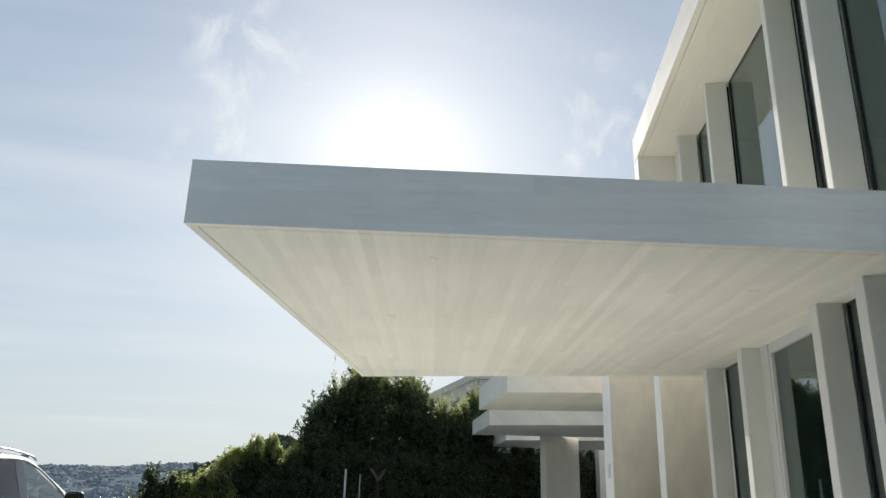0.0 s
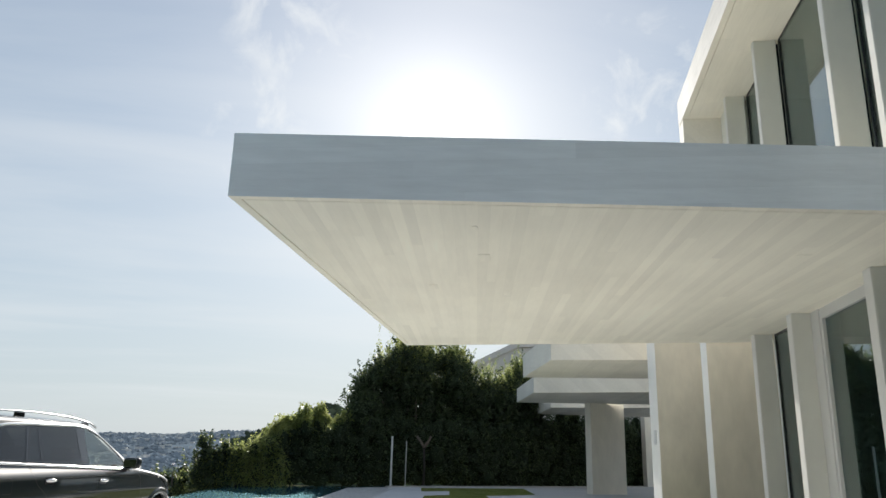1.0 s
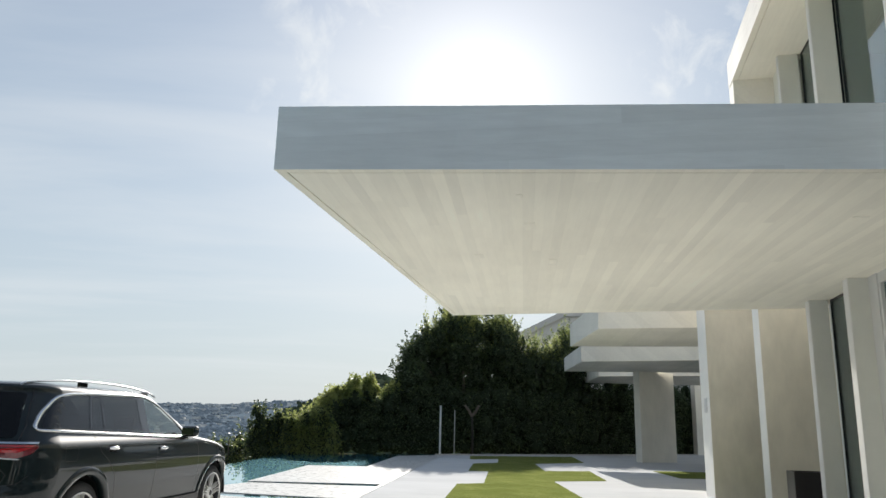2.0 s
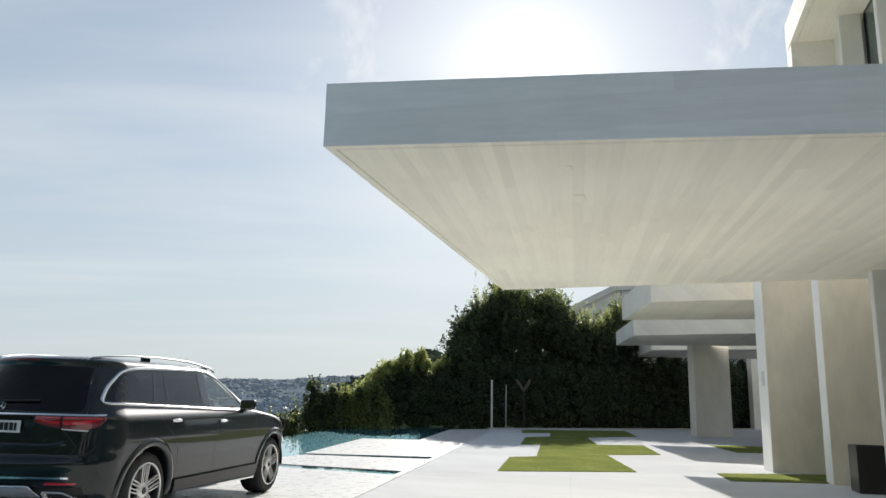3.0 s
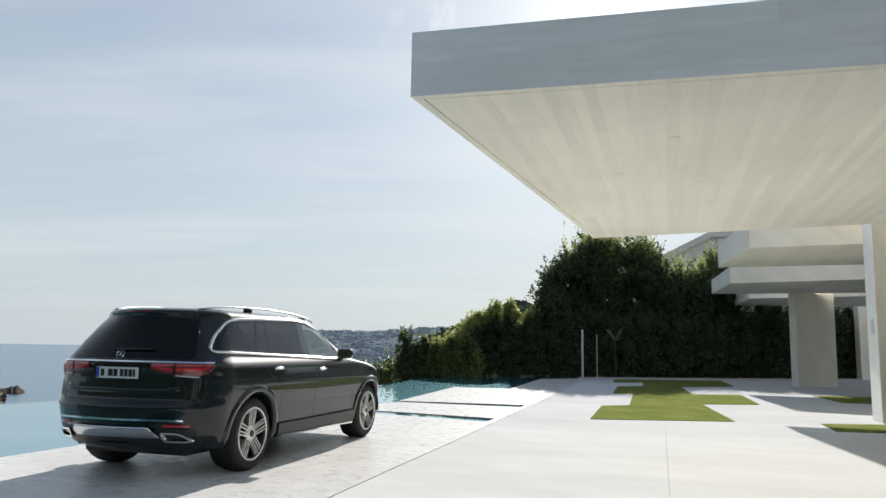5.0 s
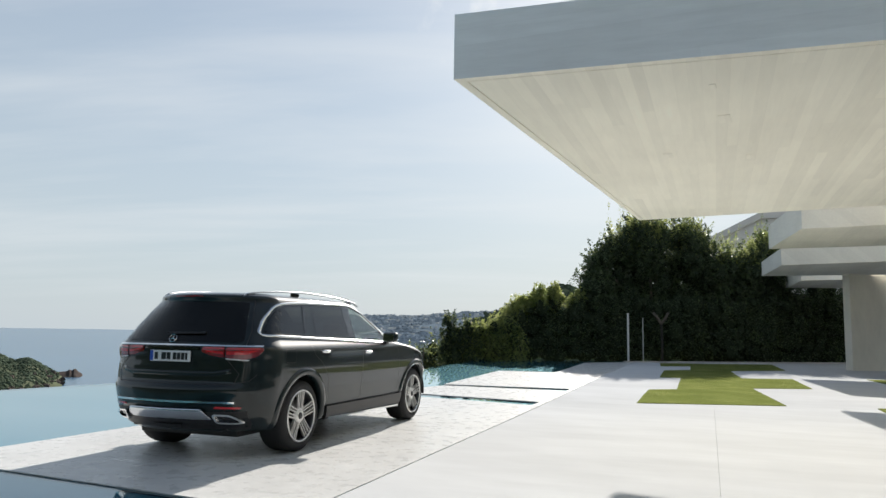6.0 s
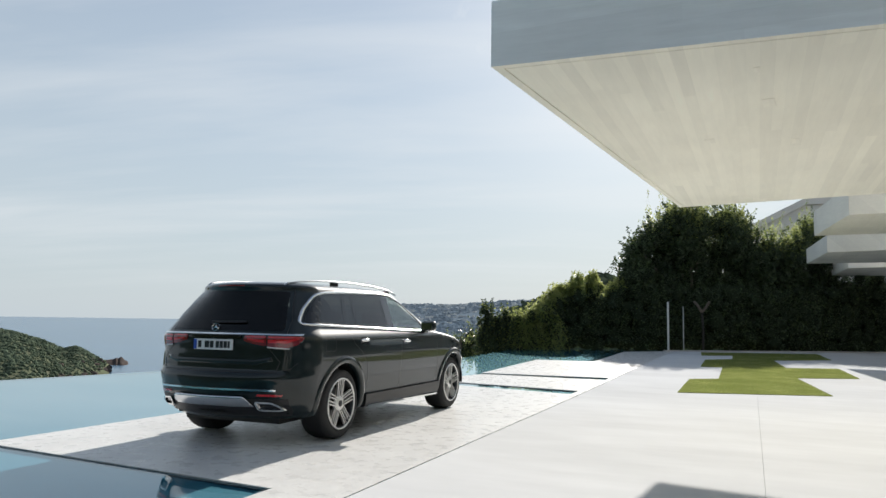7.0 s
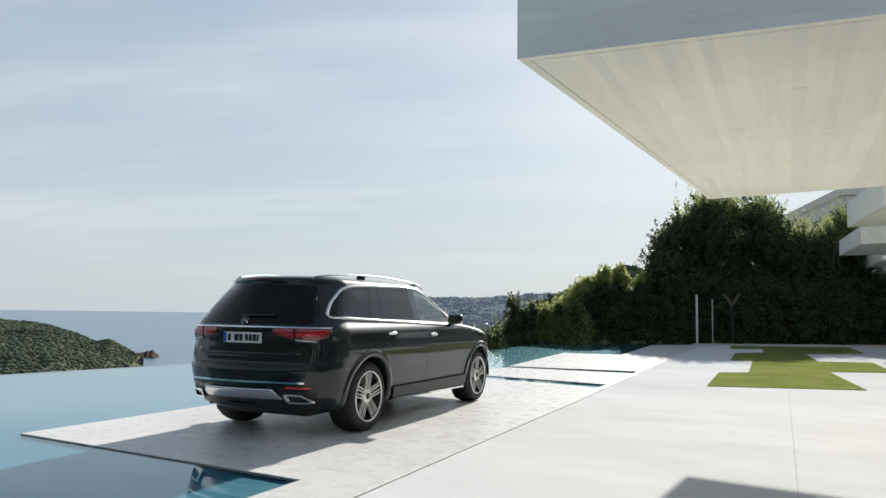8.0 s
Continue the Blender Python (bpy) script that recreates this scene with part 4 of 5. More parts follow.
        # wheels
        for y0 in AXLES:
            w0 = .948
            def at(bm, y0=y0):
                bmesh.ops.translate(bm, vec=(w0, y0, HUB), verts=bm.verts)
                return bm
            ty = put("wheel", at(lathe([(-.31, .272), (-.325, .33), (-.305, .370), (-.26, .384), (-.07, .384), (-.030, .370), (-.012, .345), (-.006, .325), (-.010, .288), (-.03, .272)])), M_RUBBER, label="black rubber tyre", smooth=True)
            put("rim", at(lathe([(-.25, .26), (-.05, .262), (-.02, .285), (-.008, .280), (-.012, .262), (-.035, .255), (-.10, .245), (-.24, .24)])), M_RIMDARK, ty, "dark grey alloy rim", smooth=True)
            put("rim_lip", at(lathe([(-.022, .284), (-.002, .279), (.000, .272), (-.006, .264), (-.024, .262)])), M_RIM, ty, "bright machined rim lip", smooth=True)
            put("brake_disc", at(lathe([(-.17, .08), (-.15, .08), (-.15, .19), (-.17, .19), (-.17, .08)], 32)), M_DISC, ty)
            put("wheel_back", at(lathe([(-.20, .0), (-.20, .245), (-.21, .245)], 32)), M_TRIM, ty)
            for k in range(5):
                base = 2 * math.pi * k / 5 + math.pi / 2
                for dz, wd, mt in ((-.054, .011, M_RIM), (-.021, .010, M_RIM), (.021, .010, M_RIM), (.054, .011, M_RIM)):
                    sp = bmesh.new()
                    inner, outer = (.062, dz * .86), (.268, dz * 1.12)
                    pts = [(inner[0], inner[1] - wd / 2), (outer[0], outer[1] - wd / 2), (outer[0], outer[1] + wd / 2), (inner[0], inner[1] + wd / 2)]
                    fr = [sp.verts.new((-.014 if r > .1 else -.030, r * math.cos(base) - t * math.sin(base), r * math.sin(base) + t * math.cos(base))) for r, t in pts]
                    bk = [sp.verts.new((v.co.x - .03, v.co.y, v.co.z)) for v in fr]
                    sp.faces.new(fr); sp.faces.new(bk[::-1])
                    for j in range(4):
                        sp.faces.new((fr[j], bk[j], bk[(j + 1) % 4], fr[(j + 1) % 4]))
                    bmesh.ops.recalc_face_normals(sp, faces=sp.faces)
                    put("spoke", at(sp), mt, ty, "machined silver spoke")
            put("hub", at(lathe([(-.06, .085), (-.030, .078), (-.024, .045), (-.024, .0)], 24)), M_RIM, ty, smooth=True)
            put("hub_cap", at(lathe([(-.026, .036), (-.016, .034), (-.012, .0)], 20)), M_RIMDARK, ty)
        # roof rail
        rail = bmesh.new()
        path = [(-.52, 1.672), (-.46, 1.700), (-.30, 1.720), (0.0, 1.744), (.3, 1.754), (.6, 1.760), (1.0, 1.755), (1.3, 1.745), (1.6, 1.724), (1.82, 1.702), (1.94, 1.682), (2.02, 1.650)]
        rows = []
        for y, z in path:
            x = .570 - .05 * max(0.0, y - 1.2) ** 2 - .16 * max(0.0, -.1 - y)
            rows.append([rail.verts.new((x + dx, y, z + dz)) for dx, dz in ((-.014, -.005), (-.011, .005), (.007, .007), (.014, .002), (.013, -.009), (-.011, -.009))])
        for p, q in zip(rows, rows[1:]):
            for j in range(6):
                rail.faces.new((p[j], p[(j + 1) % 6], q[(j + 1) % 6], q[j]))
        rail.faces.new(rows[0]); rail.faces.new(rows[-1][::-1])
        bmesh.ops.recalc_face_normals(rail, faces=rail.faces)
        rr = put("roof_rail", rail, M_SATIN, label="satin silver roof rail", smooth=True)
        for y0, zl in ((-.42, 1.700), (.38, 1.752), (1.72, 1.708)):
            put("rail_foot", boxes((.545 - .16 * max(0.0, -.1 - y0), .580 - .16 * max(0.0, -.1 - y0) - .05 * max(0.0, y0 - 1.2) ** 2, y0 - .07, y0 + .07, 1.64, zl - .008), bevel=.006), M_GLOSSBLACK, rr)
        # rear lamps: body half and tailgate half
        outer = [(.605, 1.025), (.78, 1.010), (.87, 1.045), (.905, 1.105), (.895, 1.132), (.605, 1.137)]
        inner = [(.355, 1.085), (.44, 1.055), (.590, 1.028), (.590, 1.138), (.365, 1.140)]
        lo = put("tail_light", panel(rounded(outer, .02), rear, .002, .012, .04), M_REDDARK, label="red tail light lens")
        put("light_guide", panel(rounded([(.615, 1.062), (.80, 1.062), (.885, 1.105), (.615, 1.095)], .008), rear, .014, .003, .04), M_RED, lo, "bright red light guide")
        put("light_guide", panel(rounded([(.615, 1.114), (.88, 1.114), (.885, 1.127), (.615, 1.130)], .005), rear, .014, .003, .04), M_RED, lo)
        put("reverse_lens", panel([(.605, 1.014), (.80, .998), (.815, 1.010), (.605, 1.026)], rear, .012, .004, .04), M_CLEAR, lo, "clear reversing lens")
        li = put("tailgate_light", panel(rounded(inner, .02), rear, .002, .012, .04), M_REDDARK, label="red tail light lens")
        put("light_guide", panel(rounded([(.40, 1.090), (.580, 1.062), (.580, 1.090), (.40, 1.108)], .008), rear, .014, .003, .04), M_RED, li, "bright red light guide")
        put("light_guide", panel(rounded([(.375, 1.117), (.585, 1.115), (.585, 1.130), (.375, 1.132)], .005), rear, .014, .003, .04), M_RED, li)
        # tailgate edge, reflector, exhaust
        put("tailgate_gap", strip([(.605, 1.625), (.735, 1.30), (.765, 1.16)], .008, rear, .000, .002), M_TRIM)
        put("tailgate_gap", strip([(.598, 1.14), (.600, 1.02), (.66, .96), (.735, .87), (.70, .775)], .008, rear, -.001, .0022), M_TRIM)
        put("bumper_gap", strip([(.70, .775), (.82, .80), (.87, .86)], .007, rear, -.001, .0022), M_TRIM)
        put("reflector", panel(rounded([(.53, .530), (.76, .525), (.77, .545), (.55, .552)], .008), rear, .002, .006), M_RED, label="red bumper reflector")
        tip = rounded([(.545, .385), (.70, .378), (.755, .385), (.735, .425), (.68, .462), (.53, .470)], .022)
        ex = put("exhaust_tip", strip(tip, .024, rear, .004, .035, True), M_CHROME, label="chrome exhaust surround")
        put("exhaust_hole", panel(shrink(tip, .012), rear, .004, .004), M_GLOSSBLACK, ex)
    part("chrome_strip", strip([(-.89, 1.146), (-.4, 1.152), (.4, 1.152), (.89, 1.146)], .022, rear, .004, .012), M_CHROME, car, "polished chrome strip over the lights")
    part("bumper_strip", strip([(-.72, .588), (-.4, .594), (.4, .594), (.72, .588)], .026, rear, .004, .014), M_CHROME, car, "polished chrome bumper strip")
    part("tailgate_gap", strip([(-.70, .768), (.70, .768)], .014, rear, -.001, .003), M_TRIM, car)
    part("bumper_lower", panel([(-.76, .315), (.76, .315), (.80, .37), (.80, .50), (-.80, .50), (-.80, .37)], rear, .001, .004), M_TRIM, car)
    skid = panel(rounded([(-.50, .415), (-.36, .388), (.36, .388), (.50, .415), (.43, .528), (-.43, .528)], .03), rear, .010, .02, .03)
    for v in skid.verts:
        v.co.y += 0.075 * (max(0.0, 0.515 - v.co.z) / 0.13) ** 2 - 0.014
    part("skid_plate", skid, M_SKID, car, "polished silver rear skid plate", smooth=True)
    part("tow_cover", panel(rounded([(-.14, .325), (.14, .325), (.18, .362), (-.18, .362)], .02), rear, .006, .015), M_TRIM, car)
    # emblem, plate, wiper, spoiler
    ring = lathe([(-.006, .045), (.006, .045), (.009, .042), (.006, .039), (-.006, .039), (-.006, .045)], 40)
    for k in range(3):
        a = math.pi / 2 + 2 * math.pi * k / 3
        tipv, n1, n2 = (ring.verts.new((h, r * math.cos(a + b), r * math.sin(a + b))) for h, r, b in ((.004, .040, 0), (.004, .008, 1.05), (.004, .008, -1.05)))
        ring.faces.new((tipv, n1, ring.verts.new((.010, 0, 0))))
        ring.faces.new((tipv, ring.verts.new((.010, 0, 0)), n2))
    bmesh.ops.transform(ring, matrix=Matrix.Translation(rear(0, 1.215, .014)) @ Euler((radians(-25), 0, 0)).to_matrix().to_4x4() @ Euler((0, 0, radians(-90))).to_matrix().to_4x4(), verts=ring.verts)
    part("emblem", ring, M_CHROME, car, "plain chrome ring emblem")
    py = rear(0, 1.03).y - .010
    plate = part("number_plate", boxes((-.245, .245, py - .006, py + .012, .982, 1.092), bevel=.004), M_PLATEW, car, "white number plate with a blue band")
    part("plate_band", boxes((-.242, -.205, py - .009, py - .005, .986, 1.088)), M_PLATEB, plate)
    for x0, x1 in ((-.185, -.145), (-.100, -.045), (-.035, .010), (.040, .080), (.090, .130), (.140, .180), (.190, .215)):
        part("plate_bar", boxes((x0, x1, py - .009, py - .005, 1.002, 1.072)), M_TRIM, plate)
    # raised lip over the number plate and the folded lower edge of the tailgate
    part("plate_hood", strip([(-.33, 1.118), (.33, 1.118)], .03, rear, -.004, .022), M_GLOSSBLACK, car)
    part("tailgate_fold", strip([(-.66, .90), (-.5, .868), (.5, .868), (.66, .90)], .06, rear, -.010, .014), M_PAINT, car, smooth=True)
    part("wiper", strip([(-.08, 1.268), (.34, 1.275)], .020, rear, .012, .018), M_TRIM, car)
    part("brake_light", panel([(-.17, 1.648), (.17, 1.648), (.17, 1.660), (-.17, 1.660)], rear, .002, .003), M_REDDARK, car)
    return car


car = build_car(pose(-4.99, 6.91, 0, 0, 0, 0.8) @ Matrix.Diagonal((0.960, 1.0, 0.958, 1)))


# ---- planting ----
def leaves(centres, sizes, rng, flat=0.0):
    """Diamond leaves, one at each centre, turned at random."""
    n = len(centres)
    d = rng.normal(size=(n, 3))
    d[:, 2] = d[:, 2] * 0.7 + 0.25
    d /= np.linalg.norm(d, axis=1, keepdims=True)
    e = np.cross(d, rng.normal(size=(n, 3)))
    e /= np.linalg.norm(e, axis=1, keepdims=True)
    s = sizes[:, None]
    v = np.stack([centres - d * s, centres + e * s * 0.45, centres + d * s, centres - e * s * 0.45], 1).reshape(-1, 3)
    return v


def leaf_object(name, v, material, parent):
    n = len(v) // 4
    me = bpy.data.meshes.new(name)
    me.vertices.add(4 * n)
    me.vertices.foreach_set("co", v.astype(np.float32).ravel())
    me.loops.add(4 * n)
    me.loops.foreach_set("vertex_index", np.arange(4 * n, dtype=np.int32))
    me.polygons.add(n)
    me.polygons.foreach_set("loop_start", np.arange(0, 4 * n, 4, dtype=np.int32))
    me.polygons.foreach_set("loop_total", np.full(n, 4, dtype=np.int32))
    me.update(calc_edges=True)
    me.validate()
    me.materials.append(material)
    ob = new(name, me)
    ob.parent = parent
    return ob


def blob_points(blobs, per, rng, low=0.5, high=1.2):
    """Points near the skins of many ellipsoids (x, y, z, rx, ry, rz)."""
    out = []
    for x, y, z, rx, ry, rz in blobs:
        n = int(per * (rx * ry * rz) ** (2 / 3))
        d = rng.normal(size=(n, 3))
        d /= np.linalg.norm(d, axis=1, keepdims=True)
        r = rng.uniform(low, high, (n, 1))
        out.append(np.array([x, y, z]) + d * r * np.array([rx, ry, rz]))
    return np.concatenate(out)


def sprigs(bases, rng, length=(0.3, 1.1), up=0.8, count=16, lean=0.5):
    """Leafy shoots that stand out of the crown."""
    out = []
    for b in bases:
        d = np.array([rng.normal() * lean, rng.normal() * lean, up + rng.uniform(0, 0.6)])
        d /= np.linalg.norm(d)
        L = rng.uniform(*length)
        t = rng.uniform(0, 1, (count, 1))
        out.append(b + d * t * L + rng.normal(size=(count, 3)) * (0.075 - 0.055 * t))
    return np.concatenate(out)


def core(blobs, k=0.62):
    bm = bmesh.new()
    for x, y, z, rx, ry, rz in blobs:
        bmesh.ops.create_icosphere(bm, subdivisions=2, radius=1, matrix=Matrix.LocRotScale((x, y, z), None, (rx * k, ry * k, rz * k)))
    for v in bm.verts:
        v.co += noise.noise_vector(v.co * 1.3) * 0.15
    return bm


def limb(bm, a, b, ra, rb, sides=8):
    a, b = Vector(a), Vector(b)
    q = (b - a).to_track_quat("Z", "Y")
    rows = []
    for c, r in ((a, ra), ((a + b) / 2 + Vector((0.03, 0.02, 0)), (ra + rb) / 2), (b, rb)):
        rows.append([bm.verts.new(c + q @ Vector((r * math.cos(2 * math.pi * i / sides), r * math.sin(2 * math.pi * i / sides), 0))) for i in range(sides)])
    for p, o in zip(rows, rows[1:]):
        for i in range(sides):
            bm.faces.new((p[i], p[(i + 1) % sides], o[(i + 1) % sides], o[i]))
    bm.faces.new(rows[-1])


def tree(name, x, y, blobs, per, leaf, label, rng, tip=None, shoots=0, trunk=0.16):
    t = root(name, pose(x, y, 0), label, "tree", "trees behind the terrace")
    b = np.array(blobs) - np.array([x, y, 0, 0, 0, 0])
    bm = bmesh.new()
    top = max(v[2] for v in b)
    limb(bm, (0, 0, -1.3), (0, 0, top * 0.45), trunk, trunk * 0.7, 10)
    for k in range(0, len(b), max(1, len(b) // 9)):
        limb(bm, (0, 0, top * rng.uniform(0.25, 0.45)), b[k][:3], trunk * 0.5, 0.03)
    part("trunk", bm, M_BARK, t, smooth=True)
    pts = blob_points(b, per, rng)
    if shoots:
        hi = pts[pts[:, 2] > np.percentile(pts[:, 2], 45)]
        pts = np.concatenate([pts, sprigs(hi[rng.integers(0, len(hi), shoots)], rng, (0.35, 1.15), 0.9, 26, 0.5)])
    leaf_object("crown", leaves(pts, rng.uniform(0.05, 0.10, len(pts)), rng), leaf, t)
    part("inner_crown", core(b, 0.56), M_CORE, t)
    # sunlit tips: leaves of the lighter colour over the upper crown
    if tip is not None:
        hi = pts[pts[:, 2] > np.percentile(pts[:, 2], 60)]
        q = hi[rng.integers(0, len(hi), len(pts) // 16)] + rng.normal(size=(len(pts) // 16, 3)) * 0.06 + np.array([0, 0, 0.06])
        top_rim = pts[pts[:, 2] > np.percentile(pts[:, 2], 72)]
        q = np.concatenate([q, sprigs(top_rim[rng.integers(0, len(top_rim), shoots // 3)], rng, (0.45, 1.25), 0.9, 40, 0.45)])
        leaf_object("sunlit_tip_leaves", leaves(q, rng.uniform(0.035, 0.065, len(q)), rng), tip, t)
    return t


rng = np.random.default_rng(11)


def crown(x0, x1, y, depth, z0, top, n, rng, r=(0.55, 1.0)):
    """Clumps that fill a crown between x0 and x1 under the outline top(x): a close filling at the back, then n loose boughs that stand out of it."""
    out, step = [], r[1] * 0.8
    for u in np.arange(x0, x1 + 0.01, step):
        for z in np.arange(z0, top(u) - r[1] * 0.8, step):
            out.append((u + rng.uniform(-.1, .1), y(u) + depth * rng.uniform(.1, .7), z + rng.uniform(-.1, .1), r[1] * .9, r[1] * .8, r[1] * .85))
    for _ in range(n):
        u, R = rng.uniform(x0, x1), rng.uniform(*r) * rng.uniform(0.6, 1.0)
        zt = top(u) - R * 0.85
        z = zt if rng.uniform() < 0.45 else rng.uniform(z0, max(z0 + .1, zt))
        out.append((u, y(u) + rng.uniform(-depth, depth * .6) * 1.3, z, R * rng.uniform(.6, 1.0), R * 0.8, R * rng.uniform(0.8, 1.3)))
    return out


# line of the planting along the back of the terrace
def back_y(x):
    return float(np.interp(x, (-10.5, -3.7, 5.9, 16.0), (31.8, 36.8, 42.0, 50.5)))


big_top = lambda x: float(np.interp(x, (-6.6, -6.0, -5.4, -4.6, -3.9, -2.6, -1.4, -0.5, 0.3), (3.4, 4.1, 5.2, 5.75, 6.55, 6.4, 6.55, 5.8, 4.0)))
tree("evergreen_tree", -3.0, 38.6, crown(-5.9, -0.1, lambda x: back_y(x) + 1.3, 0.9, 1.0, big_top, 130, rng, (0.45, 1.0)), 760, M_LEAF, "large dark evergreen tree with a dense ragged crown", rng, M_LEAFY, 950)
right_top = lambda x: float(np.interp(x, (-0.2, 0.6, 1.4, 2.0, 2.6, 3.4, 9.0), (4.8, 5.2, 4.6, 5.4, 6.2, 4.3, 4.1)))
tree("evergreen_tree", 1.6, 41.4, crown(0.0, 3.2, lambda x: back_y(x) + 1.2, 0.8, 1.0, right_top, 70, rng, (0.4, 0.8)), 760, M_LEAF, "dark evergreen tree with sunlit yellow-green shoots beside the slabs", rng, M_LEAFY, 560)
tree("evergreen_tree", 7.5, 45.6, crown(3.2, 14.0, lambda x: back_y(x) + 1.3, 0.9, 0.8, right_top, 60, rng, (0.6, 1.0)), 480, M_LEAF, "row of dark evergreens behind the far bays", rng)

hedge_top = lambda x: float(np.interp(x, (-9.4, -8.85, -8.4, -7.75, -7.0, -5.5, 4.0, 14.0), (1.5, 1.95, 2.45, 2.88, 2.98, 3.1, 3.2, 3.4)))
hedge = root("hedge", label="dense dark evergreen hedge along the back of the terrace", category="hedge", kind="stuff")
hb = crown(-9.2, 13.5, lambda x: back_y(x) + 0.45, 0.35, 0.3, hedge_top, 260, rng, (0.35, 0.7))
pts = blob_points(hb, 760, rng, 0.45, 1.25)
pts = pts[pts[:, 2] > 0.02]
leaf_object("hedge_leaves", leaves(pts, rng.uniform(0.05, 0.09, len(pts)), rng), M_LEAF, hedge)
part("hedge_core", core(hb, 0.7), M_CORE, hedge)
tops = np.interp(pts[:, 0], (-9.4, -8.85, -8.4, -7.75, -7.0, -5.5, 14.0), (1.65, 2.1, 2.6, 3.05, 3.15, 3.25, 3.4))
# sun on the hedge's top and left end, drawn with the lighter leaves
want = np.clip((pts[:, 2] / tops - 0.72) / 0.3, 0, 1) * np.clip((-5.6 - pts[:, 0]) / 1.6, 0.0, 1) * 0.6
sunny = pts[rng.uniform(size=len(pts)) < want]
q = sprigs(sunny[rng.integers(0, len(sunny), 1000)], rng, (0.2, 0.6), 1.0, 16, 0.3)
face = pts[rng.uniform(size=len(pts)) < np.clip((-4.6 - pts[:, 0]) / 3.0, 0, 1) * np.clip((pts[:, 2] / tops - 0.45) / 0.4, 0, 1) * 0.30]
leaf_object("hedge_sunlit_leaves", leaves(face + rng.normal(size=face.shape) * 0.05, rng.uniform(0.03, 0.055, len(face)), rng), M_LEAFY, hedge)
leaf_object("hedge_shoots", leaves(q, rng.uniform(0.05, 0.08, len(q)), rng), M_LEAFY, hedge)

# upright sunlit shrubs at the pool's end, and low ones below its rim
def bush(x, y, blobs, per, label, shoots, mix=0.5):
    b = root("bush", pose(x, y, 0), label, "bush", "bushes by the pool")
    p = blob_points(blobs, per, rng)
    p = np.concatenate([p, sprigs(p[rng.integers(0, len(p), shoots)], rng, (.2, .6), 1.2, 18, .25)])
    # a random share of the leaves takes the lighter, sunlit colour
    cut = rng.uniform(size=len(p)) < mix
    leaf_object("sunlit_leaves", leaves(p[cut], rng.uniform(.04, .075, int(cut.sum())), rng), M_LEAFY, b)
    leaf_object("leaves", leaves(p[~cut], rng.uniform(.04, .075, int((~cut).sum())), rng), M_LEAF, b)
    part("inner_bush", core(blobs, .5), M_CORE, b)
    bm = bmesh.new()
    limb(bm, (0, 0, -1.5), (0.05, 0, 0.5), 0.06, 0.03)
    part("stem", bm, M_BARK, b)


for bx, by, w, zt, mix in ((-11.05, 30.9, .30, 1.95, .15), (-10.7, 31.3, .34, 1.55, .2), (-10.3, 31.5, .34, 1.75, .35), (-9.85, 31.9, .42, 1.6, .9), (-9.3, 32.2, .50, 1.8, .85), (-8.7, 32.5, .55, 2.1, .8)):
    bush(bx, by, [(rng.uniform(-.1, .1), rng.uniform(-.1, .1), z, 1.45 * w * (1.1 - .65 * max(0.0, z) / zt), 1.3 * w * (1.1 - .65 * max(0.0, z) / zt), .36) for z in np.arange(-.2, zt - .15, .24)], 1500, "upright yellow-green shrub at the end of the pool" if mix > .5 else "dark pointed conifer shrub at the end of the pool", 130, mix)
for bx, by, w, zt in ((-12.4, 31.2, .9, .75), (-13.8, 32.5, 1.0, .45), (-11.7, 32.5, .9, 1.0)):
    bush(bx, by, [(rng.uniform(-w, w), rng.uniform(-.4, .4), rng.uniform(-1.2, zt - .4), .5, .45, .45) for _ in range(14)], 900, "low green bush below the pool rim", 40, .35)

# kerb under the hedge, gate posts, forked bare trunk
kerb = part("kerb", prism([(-3.86, 34.45), (-2.4, 35.4), (5.9, 41.05), (16.0, 49.6), (16.0, 49.85), (5.8, 41.3), (-2.5, 35.65), (-3.98, 34.65)], -0.1, 0.05, 0.008), M_GREY)
tagged(kerb, "low concrete kerb at the foot of the hedge", "kerb", kind="structure")
for px, py, h, r, material in ((-3.80, 35.15, 2.20, .042, M_FRAME), (-3.18, 35.62, 2.0, .024, M_STEEL)):
    gp = root("gate_post", pose(px, py, 0), "slim pale metal gate post in front of the hedge", "post", "gate posts")
    part("shaft", boxes((-r, r, -r, r, 0, h), bevel=.004), material, gp)
    part("cap", boxes((-r - .006, r + .006, -r - .006, r + .006, h, h + .02), bevel=.004), material, gp)
fork = root("forked_trunk", pose(-2.42, 36.40, 0), "pale bare forked tree trunk in the hedge", "trunk")
# the stem's shade in the hedge comes from a darker bark colour
bm = bmesh.new()
limb(bm, (0, .35, 0), (0, 0, 1.78), .06, .05)
part("stem", bm, M_DARKBARK, fork, smooth=True)
for dx in (-.34, .34):
    bm = bmesh.new()
    limb(bm, (0, 0, 1.77), (dx, -.15, 2.28), .075, .06)
    part("limb", bm, M_BARK, fork, "pale bare limb", smooth=True)


